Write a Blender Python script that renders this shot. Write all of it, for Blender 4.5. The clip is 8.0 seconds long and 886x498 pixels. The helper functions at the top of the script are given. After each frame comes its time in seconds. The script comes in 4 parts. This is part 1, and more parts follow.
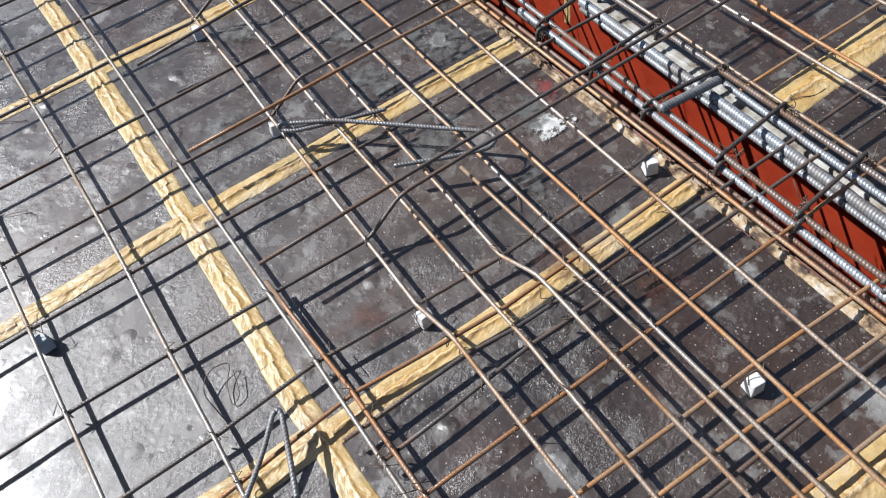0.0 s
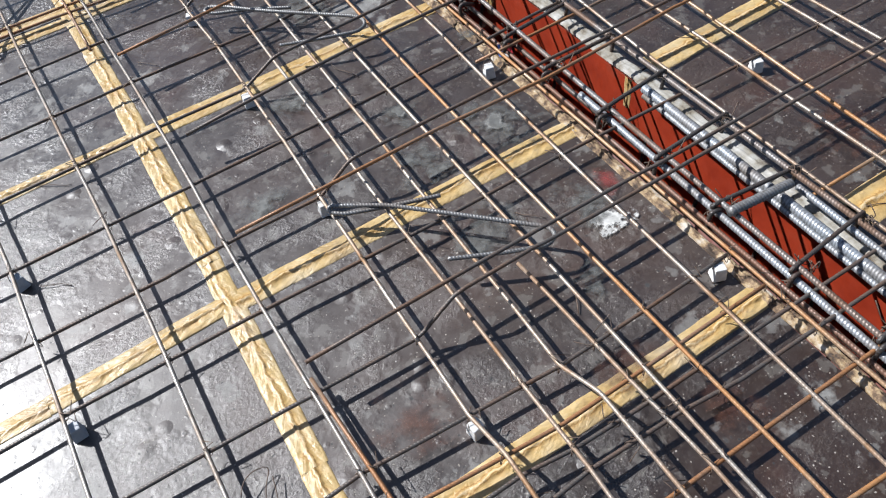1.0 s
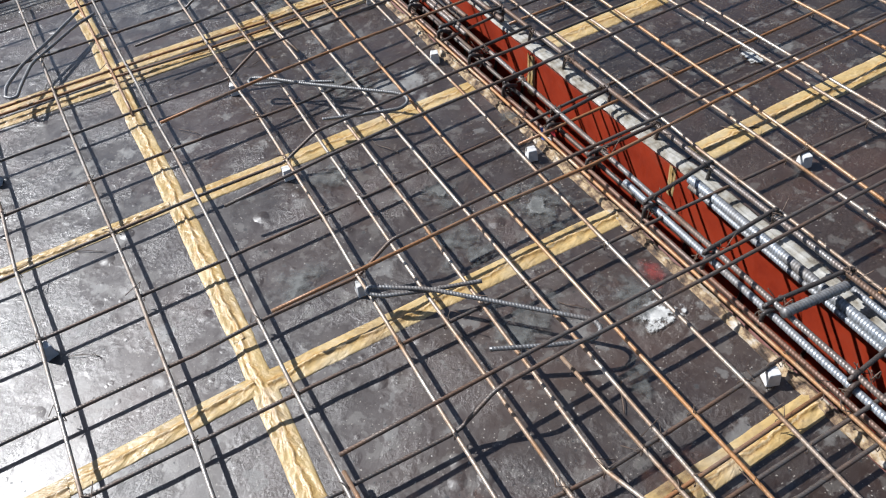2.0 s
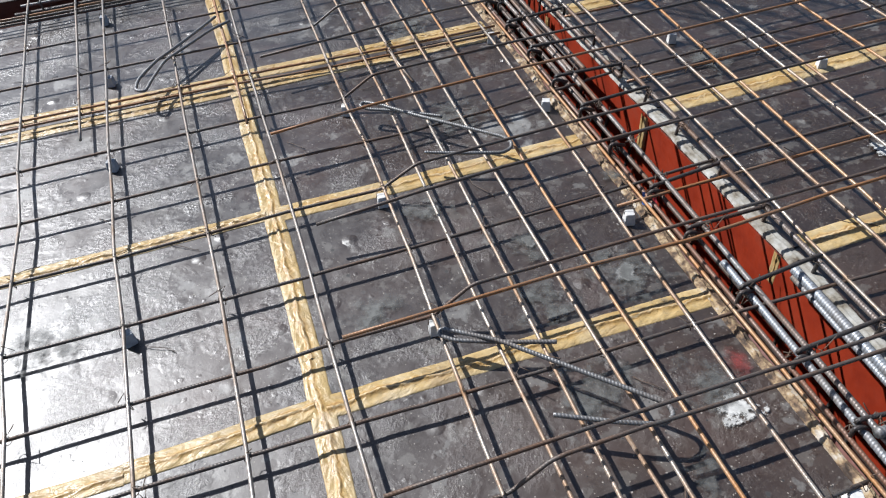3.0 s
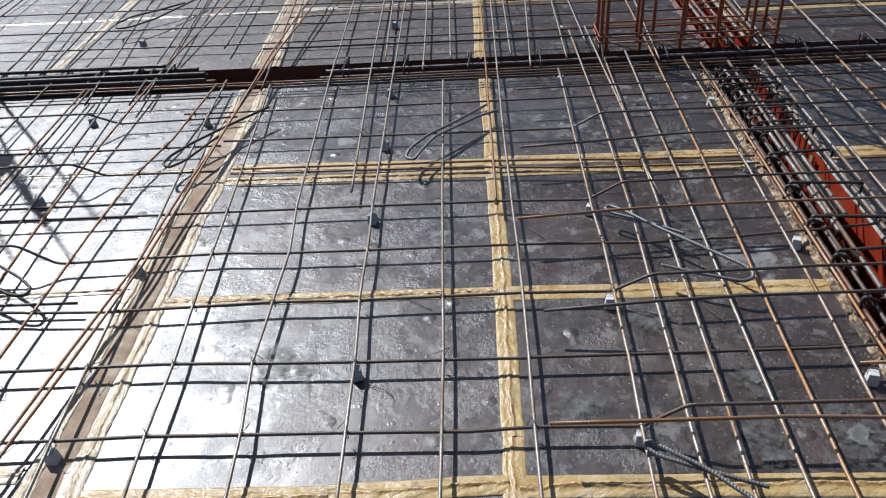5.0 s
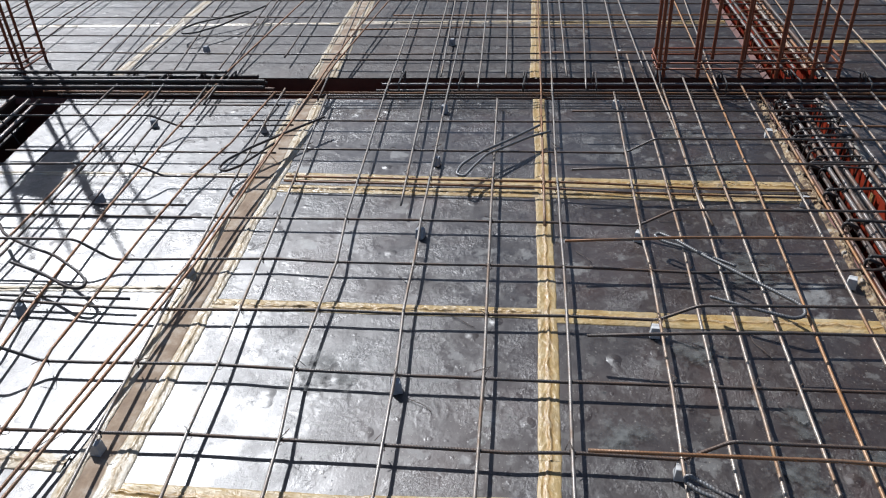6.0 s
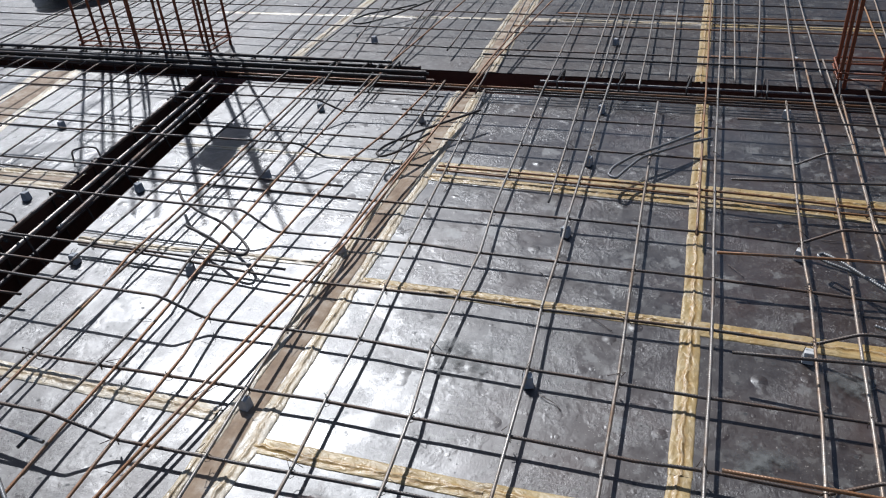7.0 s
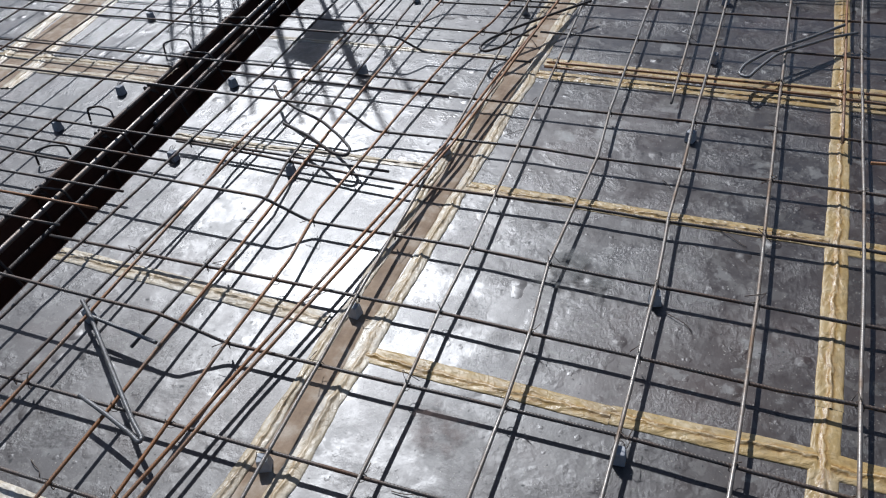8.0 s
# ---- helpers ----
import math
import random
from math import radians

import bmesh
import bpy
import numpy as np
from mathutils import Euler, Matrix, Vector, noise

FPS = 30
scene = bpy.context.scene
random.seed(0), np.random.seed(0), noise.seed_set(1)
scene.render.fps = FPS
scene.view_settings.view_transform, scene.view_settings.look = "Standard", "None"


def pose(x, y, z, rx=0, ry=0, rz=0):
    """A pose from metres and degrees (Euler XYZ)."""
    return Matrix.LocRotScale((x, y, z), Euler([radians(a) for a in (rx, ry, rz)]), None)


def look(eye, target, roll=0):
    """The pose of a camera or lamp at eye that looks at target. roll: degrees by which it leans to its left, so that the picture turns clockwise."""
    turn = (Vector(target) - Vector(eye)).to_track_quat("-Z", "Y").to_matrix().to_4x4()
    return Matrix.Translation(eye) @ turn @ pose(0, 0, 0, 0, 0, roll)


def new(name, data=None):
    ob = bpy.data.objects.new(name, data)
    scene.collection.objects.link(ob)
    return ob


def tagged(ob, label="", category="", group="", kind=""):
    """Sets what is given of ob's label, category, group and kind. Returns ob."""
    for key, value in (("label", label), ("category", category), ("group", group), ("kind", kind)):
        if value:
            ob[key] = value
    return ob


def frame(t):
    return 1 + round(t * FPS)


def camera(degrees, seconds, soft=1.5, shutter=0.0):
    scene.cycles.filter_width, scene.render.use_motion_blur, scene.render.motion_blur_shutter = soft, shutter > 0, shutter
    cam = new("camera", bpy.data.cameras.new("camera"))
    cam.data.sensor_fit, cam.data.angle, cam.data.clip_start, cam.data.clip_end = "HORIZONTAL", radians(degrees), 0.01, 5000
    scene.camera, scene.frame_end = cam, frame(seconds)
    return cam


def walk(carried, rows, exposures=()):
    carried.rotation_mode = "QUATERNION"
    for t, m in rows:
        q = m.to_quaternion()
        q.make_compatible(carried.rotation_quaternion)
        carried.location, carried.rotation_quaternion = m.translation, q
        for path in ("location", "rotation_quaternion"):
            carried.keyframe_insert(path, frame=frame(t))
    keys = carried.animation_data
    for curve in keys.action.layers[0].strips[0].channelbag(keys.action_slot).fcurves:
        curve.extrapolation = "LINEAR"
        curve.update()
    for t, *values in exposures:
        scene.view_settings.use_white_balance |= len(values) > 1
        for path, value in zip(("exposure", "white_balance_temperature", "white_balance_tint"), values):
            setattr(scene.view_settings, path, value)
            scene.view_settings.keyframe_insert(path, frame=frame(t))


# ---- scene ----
cam = camera(60.4, 8.0, soft=1.15)
PATH = [
    (0, (-0.014, -1.316, 1.321), (0.51, -0.248, -0.287), -11.0),
    (0.5, (0.012, -1.249, 1.329), (0.506, -0.158, -0.273), -10.2),
    (1, (0.012, -1.147, 1.352), (0.537, 0.003, -0.198), -9.6),
    (1.5, (0.002, -1.087, 1.363), (0.563, 0.12, -0.128), -8.8),
    (1.7, (-0.006, -1.07, 1.362), (0.568, 0.158, -0.108), -8.0),
    (2.8, (0.023, -1.027, 1.367), (0.468, 0.347, -0.016), -5.2),
    (3, (0.029, -1.02, 1.374), (0.406, 0.387, 0.003), -4.9),
    (3.5, (0.012, -1.04, 1.384), (0.241, 0.44, 0.059), -5.3),
    (4, (-0.015, -1.064, 1.397), (0.081, 0.472, 0.119), -5.4),
    (4.5, (-0.039, -1.076, 1.413), (-0.057, 0.514, 0.2), -4.9),
    (4.7, (-0.046, -1.079, 1.418), (-0.107, 0.532, 0.235), -4.6),
    (6, (-0.066, -1.083, 1.433), (-0.28, 0.566, 0.321), -2.8),
    (6.5, (-0.067, -1.091, 1.431), (-0.446, 0.536, 0.332), -3.6),
    (7, (-0.065, -1.103, 1.431), (-0.643, 0.467, 0.335), -4.7),
    (7.5, (-0.117, -1.105, 1.411), (-0.837, 0.345, 0.237), -6.3),
    (8, (-0.233, -1.035, 1.369), (-0.941, 0.323, 0.083), -7.7),
]
walk(cam, [(t, look(eye, target, roll)) for t, eye, target, roll in PATH],
     [(0.0, 0.80, 6000, 10), (3.5, 0.54, 6000, 10), (4.5, 0.34, 5900, 10), (6.5, 0.14, 5850, 10), (8.0, -0.16, 5800, 10)])

# ---- world, sun, exposure ----
SUN_AZ, SUN_EL = radians(38.5), radians(44.0)        # turned left of +y, above the horizon
world = bpy.data.worlds.new("sky")
scene.world = world
world.use_nodes = True
wn = world.node_tree.nodes
sky = wn.new("ShaderNodeTexSky")
sky.sky_type, sky.sun_disc = "NISHITA", False
sky.sun_elevation, sky.sun_rotation = SUN_EL, -SUN_AZ
wn["Background"].inputs["Strength"].default_value = 0.050
world.node_tree.links.new(sky.outputs[0], wn["Background"].inputs["Color"])
sun_dir = Vector((-math.sin(SUN_AZ) * math.cos(SUN_EL), math.cos(SUN_AZ) * math.cos(SUN_EL), math.sin(SUN_EL)))
sun = bpy.data.lights.new("sun", "SUN")
sun.energy, sun.angle, sun.color = 4.35, radians(0.55), (1.0, 0.965, 0.91)
new("sun", sun).matrix_world = look(sun_dir * 30, (0, 0, 0))


# ---- materials ----
def nodes_of(name):
    m = bpy.data.materials.new(name)
    m.use_nodes = True
    return m, m.node_tree.nodes, m.node_tree.links, m.node_tree.nodes["Principled BSDF"]


def put_noise(n, l, scale, detail=4.0, rough=0.55, vec=None, kind="ShaderNodeTexNoise"):
    t = n.new(kind)
    t.inputs["Scale"].default_value = scale
    if kind == "ShaderNodeTexNoise":
        t.inputs["Detail"].default_value, t.inputs["Roughness"].default_value = detail, rough
    if vec is not None:
        l.new(vec, t.inputs["Vector"])
    return t


def ramp(n, l, src, stops):
    r = n.new("ShaderNodeValToRGB")
    e = r.color_ramp.elements
    while len(e) < len(stops):
        e.new(0.5)
    for i, (p, c) in enumerate(stops):
        e[i].position = p
        e[i].color = (*c, 1) if isinstance(c, tuple) else (c, c, c, 1)
    l.new(src, r.inputs[0])
    return r.outputs[0]


def mix(n, l, fac, a, b):
    m = n.new("ShaderNodeMix")
    m.data_type = "RGBA"
    for sock, v in ((m.inputs[0], fac), (m.inputs[6], a), (m.inputs[7], b)):
        if isinstance(v, tuple):
            sock.default_value = (*v, 1)
        elif isinstance(v, (int, float)):
            sock.default_value = v if sock.type == "VALUE" else (v, v, v, 1)
        else:
            l.new(v, sock)
    return m.outputs[2]


def bump(n, l, height, strength, distance, under=None):
    b = n.new("ShaderNodeBump")
    b.inputs["Strength"].default_value, b.inputs["Distance"].default_value = strength, distance
    l.new(height, b.inputs["Height"])
    if under is not None:
        l.new(under, b.inputs["Normal"])
    return b.outputs[0]


def world_pos(n, l, shift=0.0):
    """Object position in metres, moved by a random step for each object."""
    g = n.new("ShaderNodeNewGeometry")
    if not shift:
        return g.outputs["Position"]
    o = n.new("ShaderNodeObjectInfo")
    a = n.new("ShaderNodeVectorMath")
    a.operation = "MULTIPLY_ADD"
    l.new(o.outputs["Random"], a.inputs[0])
    a.inputs[1].default_value = (shift, shift * 0.7, shift * 0.3)
    l.new(g.outputs["Position"], a.inputs[2])
    return a.outputs[0]


def panel_material(name="film_faced_plywood", gloss=0.95, coat=0.50, dull=0.0):
    m, n, l, b = nodes_of(name)
    p = world_pos(n, l, 9.0)
    big = put_noise(n, l, 1.7, 4, 0.55, p)
    base = ramp(n, l, big.outputs[0], [(0.3, (0.016, 0.010, 0.007)), (0.55, (0.030, 0.017, 0.011)), (0.75, (0.052, 0.028, 0.017))])
    rust = put_noise(n, l, 4.2, 6, 0.65, p)
    base = mix(n, l, ramp(n, l, rust.outputs[0], [(0.54, 0.0), (0.74, 0.45)]), base, (0.075, 0.031, 0.019))
    # cement dust: wide haze, washed-out patches and splashed dots
    haze = put_noise(n, l, 7.0, 8, 0.7, p)
    base = mix(n, l, ramp(n, l, haze.outputs[0], [(0.50, 0.0), (0.74, 0.16)]), base, (0.13, 0.108, 0.09))
    blot = put_noise(n, l, 19, 4, 0.55, p)
    base = mix(n, l, ramp(n, l, blot.outputs[0], [(0.585, 0.0), (0.615, 0.40)]), base, (0.15, 0.137, 0.118))
    isle = put_noise(n, l, 11, 7, 0.58, p)
    im = ramp(n, l, isle.outputs[0], [(0.615, 0.0), (0.635, 0.34), (0.70, 0.5)])
    base = mix(n, l, im, base, (0.20, 0.195, 0.18))
    fine = put_noise(n, l, 110, 5, 0.75, p)
    base = mix(n, l, ramp(n, l, fine.outputs[0], [(0.55, 0.0), (0.66, 0.24)]), base, (0.17, 0.145, 0.12))
    patch = put_noise(n, l, 3.4, 9, 0.62, p)
    pm = ramp(n, l, patch.outputs[0], [(0.655, 0.0), (0.69, 0.4), (0.75, 0.7)])
    base = mix(n, l, pm, base, (0.36, 0.36, 0.34))
    wander = n.new("ShaderNodeVectorMath")
    wander.operation = "MULTIPLY_ADD"
    l.new(put_noise(n, l, 60, 3, 0.6, p).outputs["Color"], wander.inputs[0])
    wander.inputs[1].default_value = (0.012, 0.012, 0.012)
    l.new(p, wander.inputs[2])
    rough = ramp(n, l, put_noise(n, l, 26, 6, 0.7, p).outputs[0], [(0.3, 0.31), (0.7, 0.52)])
    rough = mix(n, l, pm, rough, 0.85)
    rough = mix(n, l, im, rough, 0.75)
    sheet = n.new("ShaderNodeObjectInfo")
    shift = n.new("ShaderNodeMath")
    shift.operation = "MULTIPLY_ADD"
    l.new(sheet.outputs["Random"], shift.inputs[0])
    shift.inputs[1].default_value, shift.inputs[2].default_value = 0.16, dull - 0.08
    total = n.new("ShaderNodeMath")
    total.operation = "ADD"
    l.new(rough, total.inputs[0])
    l.new(shift.outputs[0], total.inputs[1])
    rough = total.outputs[0]
    for scale, share, size, col in ((26, 0.82, 0.075, (0.44, 0.42, 0.39)), (70, 0.58, 0.16, (0.33, 0.30, 0.26)), (130, 0.66, 0.22, (0.28, 0.25, 0.21)), (52, 0.44, 0.16, (0.012, 0.011, 0.011)), (17, 0.52, 0.12, (0.02, 0.018, 0.017))):
        spots = n.new("ShaderNodeTexVoronoi")
        spots.inputs["Scale"].default_value = scale
        l.new(wander.outputs[0], spots.inputs["Vector"])
        pick = n.new("ShaderNodeMath")
        pick.operation = "MULTIPLY"
        l.new(ramp(n, l, spots.outputs["Distance"], [(size * 0.5, 1.0), (size, 0.0)]), pick.inputs[0])
        l.new(ramp(n, l, spots.outputs["Color"], [(share, 0.0), (share + 0.04, 1.0)]), pick.inputs[1])
        base = mix(n, l, pick.outputs[0], base, col)
        rough = mix(n, l, pick.outputs[0], rough, 0.9)
    l.new(base, b.inputs["Base Color"])
    l.new(rough, b.inputs["Roughness"])
    b.inputs["Specular IOR Level"].default_value = gloss
    b.inputs["Coat Weight"].default_value = coat
    b.inputs["Coat Roughness"].default_value = 0.37
    h1 = put_noise(n, l, 6, 3, 0.5, p)
    h2 = put_noise(n, l, 92, 5, 0.7, p)
    h3 = put_noise(n, l, 190, 3, 0.6, p)
    dents = n.new("ShaderNodeTexVoronoi")
    dents.feature = "SMOOTH_F1"
    dents.inputs["Scale"].default_value = 11
    dents.inputs["Smoothness"].default_value = 0.6
    l.new(p, dents.inputs["Vector"])
    dm = ramp(n, l, dents.outputs["Distance"], [(0.0, 1.0), (0.24, 0.0)])
    sparse = n.new("ShaderNodeMath")
    sparse.operation = "MULTIPLY"
    l.new(dm, sparse.inputs[0])
    l.new(ramp(n, l, put_noise(n, l, 4.0, 2, 0.5, p).outputs[0], [(0.46, 0.0), (0.56, 1.0)]), sparse.inputs[1])
    # some zones are pebbled with dried slurry, others stay smooth
    zone = n.new("ShaderNodeMath")
    zone.operation = "MULTIPLY"
    l.new(h2.outputs[0], zone.inputs[0])
    l.new(ramp(n, l, put_noise(n, l, 5.0, 4, 0.6, p).outputs[0], [(0.44, 0.06), (0.56, 1.0)]), zone.inputs[1])
    pit = n.new("ShaderNodeTexVoronoi")
    pit.inputs["Scale"].default_value = 34
    l.new(wander.outputs[0], pit.inputs["Vector"])
    pits = n.new("ShaderNodeMath")
    pits.operation = "MULTIPLY"
    l.new(ramp(n, l, pit.outputs["Distance"], [(0.10, 1.0), (0.24, 0.0)]), pits.inputs[0])
    l.new(ramp(n, l, pit.outputs["Color"], [(0.60, 0.0), (0.66, 1.0)]), pits.inputs[1])
    nb = bump(n, l, h1.outputs[0], 0.30, 0.012)
    nb = bump(n, l, sparse.outputs[0], 1.0, 0.0060, nb)
    nb = bump(n, l, pits.outputs[0], 0.45, 0.0015, nb)
    nb = bump(n, l, zone.outputs[0], 0.85, 0.0034, nb)
    l.new(bump(n, l, h3.outputs[0], 0.36, 0.0008, nb), b.inputs["Normal"])
    return m


def steel_material(name, grey, rust, share, metal=0.35, rib=1.0):
    """Reinforcing steel: grey mill scale under patches of rust, with a fine rib pattern along the bar (UV u in metres)."""
    m, n, l, b = nodes_of(name)
    p = world_pos(n, l, 5.0)
    a = put_noise(n, l, 5.5, 5, 0.65, p)
    c = put_noise(n, l, 120, 4, 0.7, p)
    col = mix(n, l, ramp(n, l, a.outputs[0], [(max(0.0, 0.72 - share), 0.0), (min(1.0, 0.98 - share), 1.0)]), grey, rust)
    dark = tuple(v * 0.45 for v in rust)
    col = mix(n, l, ramp(n, l, c.outputs[0], [(0.45, 0.0), (0.75, 0.7)]), col, dark)
    uv = n.new("ShaderNodeTexCoord")
    tilt = n.new("ShaderNodeMapping")
    tilt.inputs["Rotation"].default_value = (0, 0, 0.012)
    l.new(uv.outputs["UV"], tilt.inputs["Vector"])
    w = n.new("ShaderNodeTexWave")
    w.bands_direction = "X"
    w.inputs["Scale"].default_value = 42
    w.inputs["Distortion"].default_value = 0.4
    l.new(tilt.outputs[0], w.inputs["Vector"])
    col = mix(n, l, ramp(n, l, w.outputs["Fac"], [(0.15, 0.32 * rib), (0.55, 0.0)]), col, dark)
    l.new(col, b.inputs["Base Color"])
    b.inputs["Metallic"].default_value = metal
    l.new(ramp(n, l, a.outputs[0], [(0.35, 0.32), (0.7, 0.68)]), b.inputs["Roughness"])
    nb = bump(n, l, w.outputs["Fac"], 0.50 * rib, 0.0013)
    l.new(bump(n, l, c.outputs[0], 0.4, 0.0006, nb), b.inputs["Normal"])
    return m


def foam_material(name, lo, mid, hi, line_col, dirt, heart=0.7):
    """Straw-coloured tape (UV v = 0.5 along its middle) with a hard wavy bead of foam down the joint."""
    m, n, l, b = nodes_of(name)
    p = world_pos(n, l)
    a = put_noise(n, l, 9, 6, 0.62, p)
    col = ramp(n, l, a.outputs[0], [(0.30, lo), (0.5, mid), (0.70, hi)])
    uv = n.new("ShaderNodeTexCoord")
    sep = n.new("ShaderNodeSeparateXYZ")
    l.new(uv.outputs["UV"], sep.inputs[0])
    q = put_noise(n, l, 30, 4, 0.6, p)
    wob = n.new("ShaderNodeMath")
    wob.operation = "MULTIPLY_ADD"
    l.new(q.outputs[0], wob.inputs[0])
    wob.inputs[1].default_value = 0.46
    l.new(sep.outputs["Y"], wob.inputs[2])
    core = ramp(n, l, wob.outputs[0], [(0.50, 0.0), (0.62, 0.5), (0.84, 0.5), (0.94, 0.0)])
    col = mix(n, l, core, col, tuple((1 - heart) * h + heart * c for h, c in zip(mid, (0.50, 0.27, 0.055))))
    line = ramp(n, l, wob.outputs[0], [(0.63, 0.0), (0.655, 0.7), (0.68, 0.1), (0.77, 0.05), (0.80, 0.75), (0.83, 0.0)])
    col = mix(n, l, line, col, line_col)
    crest = ramp(n, l, wob.outputs[0], [(0.68, 0.0), (0.73, 0.6), (0.77, 0.0)])
    col = mix(n, l, crest, col, (0.74, 0.61, 0.40))
    d = put_noise(n, l, 5.5, 8, 0.72, p)
    col = mix(n, l, ramp(n, l, d.outputs[0], [(0.49, 0.0), (0.66, dirt)]), col, (0.27, 0.225, 0.175))
    # creases that fan out from the middle like a herringbone
    def calc(op, x, y, z=0.0):
        c = n.new("ShaderNodeMath")
        c.operation = op
        for sock, v in zip(c.inputs, (x, y, z)):
            if isinstance(v, (int, float)):
                sock.default_value = v
            else:
                l.new(v, sock)
        return c.outputs[0]
    fan = calc("ABSOLUTE", calc("SUBTRACT", sep.outputs["Y"], 0.5), 0.0)
    at = n.new("ShaderNodeCombineXYZ")
    l.new(calc("MULTIPLY", calc("MULTIPLY_ADD", fan, 0.085, sep.outputs["X"]), 19.0), at.inputs[0])
    l.new(calc("MULTIPLY", sep.outputs["Y"], 1.6), at.inputs[1])
    kn = put_noise(n, l, 1.0, 3, 0.55, at.outputs[0])
    crease = ramp(n, l, kn.outputs[0], [(0.40, 0.0), (0.485, 1.0), (0.515, 1.0), (0.60, 0.0)])
    col = mix(n, l, ramp(n, l, kn.outputs[0], [(0.515, 0.0), (0.53, 0.16), (0.55, 0.0)]), col, line_col)
    g = put_noise(n, l, 85, 5, 0.7, p)
    col = mix(n, l, ramp(n, l, g.outputs[0], [(0.56, 0.0), (0.70, 0.45)]), col, (0.24, 0.17, 0.10))
    l.new(col, b.inputs["Base Color"])
    l.new(ramp(n, l, q.outputs[0], [(0.3, 0.24), (0.7, 0.55)]), b.inputs["Roughness"])
    k = put_noise(n, l, 26, 3, 0.5, p)
    k.inputs["Distortion"].default_value = 1.2
    nb = bump(n, l, k.outputs[0], 0.6, 0.006)
    nb = bump(n, l, calc("MULTIPLY", crease, ramp(n, l, d.outputs[0], [(0.40, 0.1), (0.58, 1.0)])), 0.35, 0.0024, nb)
    l.new(bump(n, l, g.outputs[0], 0.55, 0.0022, nb), b.inputs["Normal"])
    return m


def rough_material(name, stops, scale, rough=0.8, bump_scale=60, bump_m=0.002, shift=3.0):
    m, n, l, b = nodes_of(name)
    p = world_pos(n, l, shift)
    a = put_noise(n, l, scale, 7, 0.65, p)
    l.new(ramp(n, l, a.outputs[0], stops), b.inputs["Base Color"])
    h = put_noise(n, l, bump_scale, 5, 0.65, p)
    l.new(ramp(n, l, h.outputs[0], [(0.3, rough - 0.12), (0.7, min(1.0, rough + 0.1))]), b.inputs["Roughness"])
    l.new(bump(n, l, h.outputs[0], 0.5, bump_m), b.inputs["Normal"])
    return m


PANEL = panel_material()
PANEL_DULL = panel_material("dull_plywood", 0.6, 0.16, 0.06)
STEEL = steel_material("grey_rebar", (0.115, 0.105, 0.097), (0.15, 0.082, 0.048), 0.28, 0.3, 0.8)
STEEL_PALE = steel_material("pale_grey_rebar", (0.30, 0.275, 0.25), (0.23, 0.145, 0.085), 0.24, 0.45, 0.35)
STEEL_LIGHT = steel_material("light_rebar", (0.38, 0.34, 0.295), (0.29, 0.16, 0.075), 0.30, 0.45, 0.3)
RUSTY = steel_material("rusty_rebar", (0.25, 0.195, 0.15), (0.31, 0.145, 0.06), 0.44, 0.25, 0.6)
ZINC = steel_material("bright_rebar", (0.38, 0.415, 0.455), (0.20, 0.17, 0.145), 0.30, 0.4, 1.0)
BROWN = steel_material("brown_rebar", (0.20, 0.16, 0.14), (0.19, 0.10, 0.065), 0.42, 0.25, 0.8)
CAGE = steel_material("scaled_rebar", (0.27, 0.265, 0.26), (0.17, 0.105, 0.07), 0.38, 0.35, 1.0)
CHAIR = steel_material("plain_grey_rebar", (0.24, 0.24, 0.24), (0.15, 0.11, 0.085), 0.16, 0.4)
ORANGE = steel_material("orange_rusty_rebar", (0.35, 0.27, 0.19), (0.38, 0.185, 0.07), 0.40, 0.25, 0.3)
DARK = steel_material("dark_rebar", (0.060, 0.056, 0.054), (0.08, 0.042, 0.026), 0.25, 0.15)
COLUMN_RUST = steel_material("red_brown_rebar", (0.20, 0.062, 0.03), (0.29, 0.085, 0.034), 0.6, 0.1)
FOAM = foam_material("yellow_foam", (0.34, 0.215, 0.075), (0.47, 0.335, 0.145), (0.58, 0.46, 0.27), (0.22, 0.105, 0.028), 0.5)
FOAM_PALE = foam_material("pale_foam", (0.43, 0.33, 0.19), (0.57, 0.48, 0.34), (0.69, 0.64, 0.55), (0.34, 0.21, 0.08), 0.7, 0.35)
BLOCK = rough_material("cement_block", [(0.35, (0.50, 0.49, 0.47)), (0.6, (0.68, 0.67, 0.65))], 40, 0.85, 160, 0.001)
BLOCK_GREY = rough_material("grey_block", [(0.35, (0.34, 0.35, 0.37)), (0.6, (0.48, 0.49, 0.51))], 40, 0.85, 160, 0.001)
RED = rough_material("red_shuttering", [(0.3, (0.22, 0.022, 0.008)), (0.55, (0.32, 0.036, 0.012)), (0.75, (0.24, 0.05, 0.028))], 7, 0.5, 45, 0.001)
BLACK_RED = rough_material("black_brown_shuttering", [(0.3, (0.045, 0.022, 0.015)), (0.65, (0.095, 0.042, 0.026))], 5, 0.7, 45, 0.001)
# red shuttering darkened: shade on the near trench board, put into the colour
DARKENED_RED = rough_material("darkened_red_shuttering", [(0.3, (0.085, 0.022, 0.014)), (0.65, (0.15, 0.04, 0.022))], 5, 0.65, 45, 0.001)
LIP = rough_material("cement_smeared_board", [(0.38, (0.05, 0.034, 0.024)), (0.46, (0.17, 0.11, 0.065)), (0.54, (0.36, 0.26, 0.145)), (0.66, (0.50, 0.45, 0.38))], 30, 0.85, 90, 0.006)
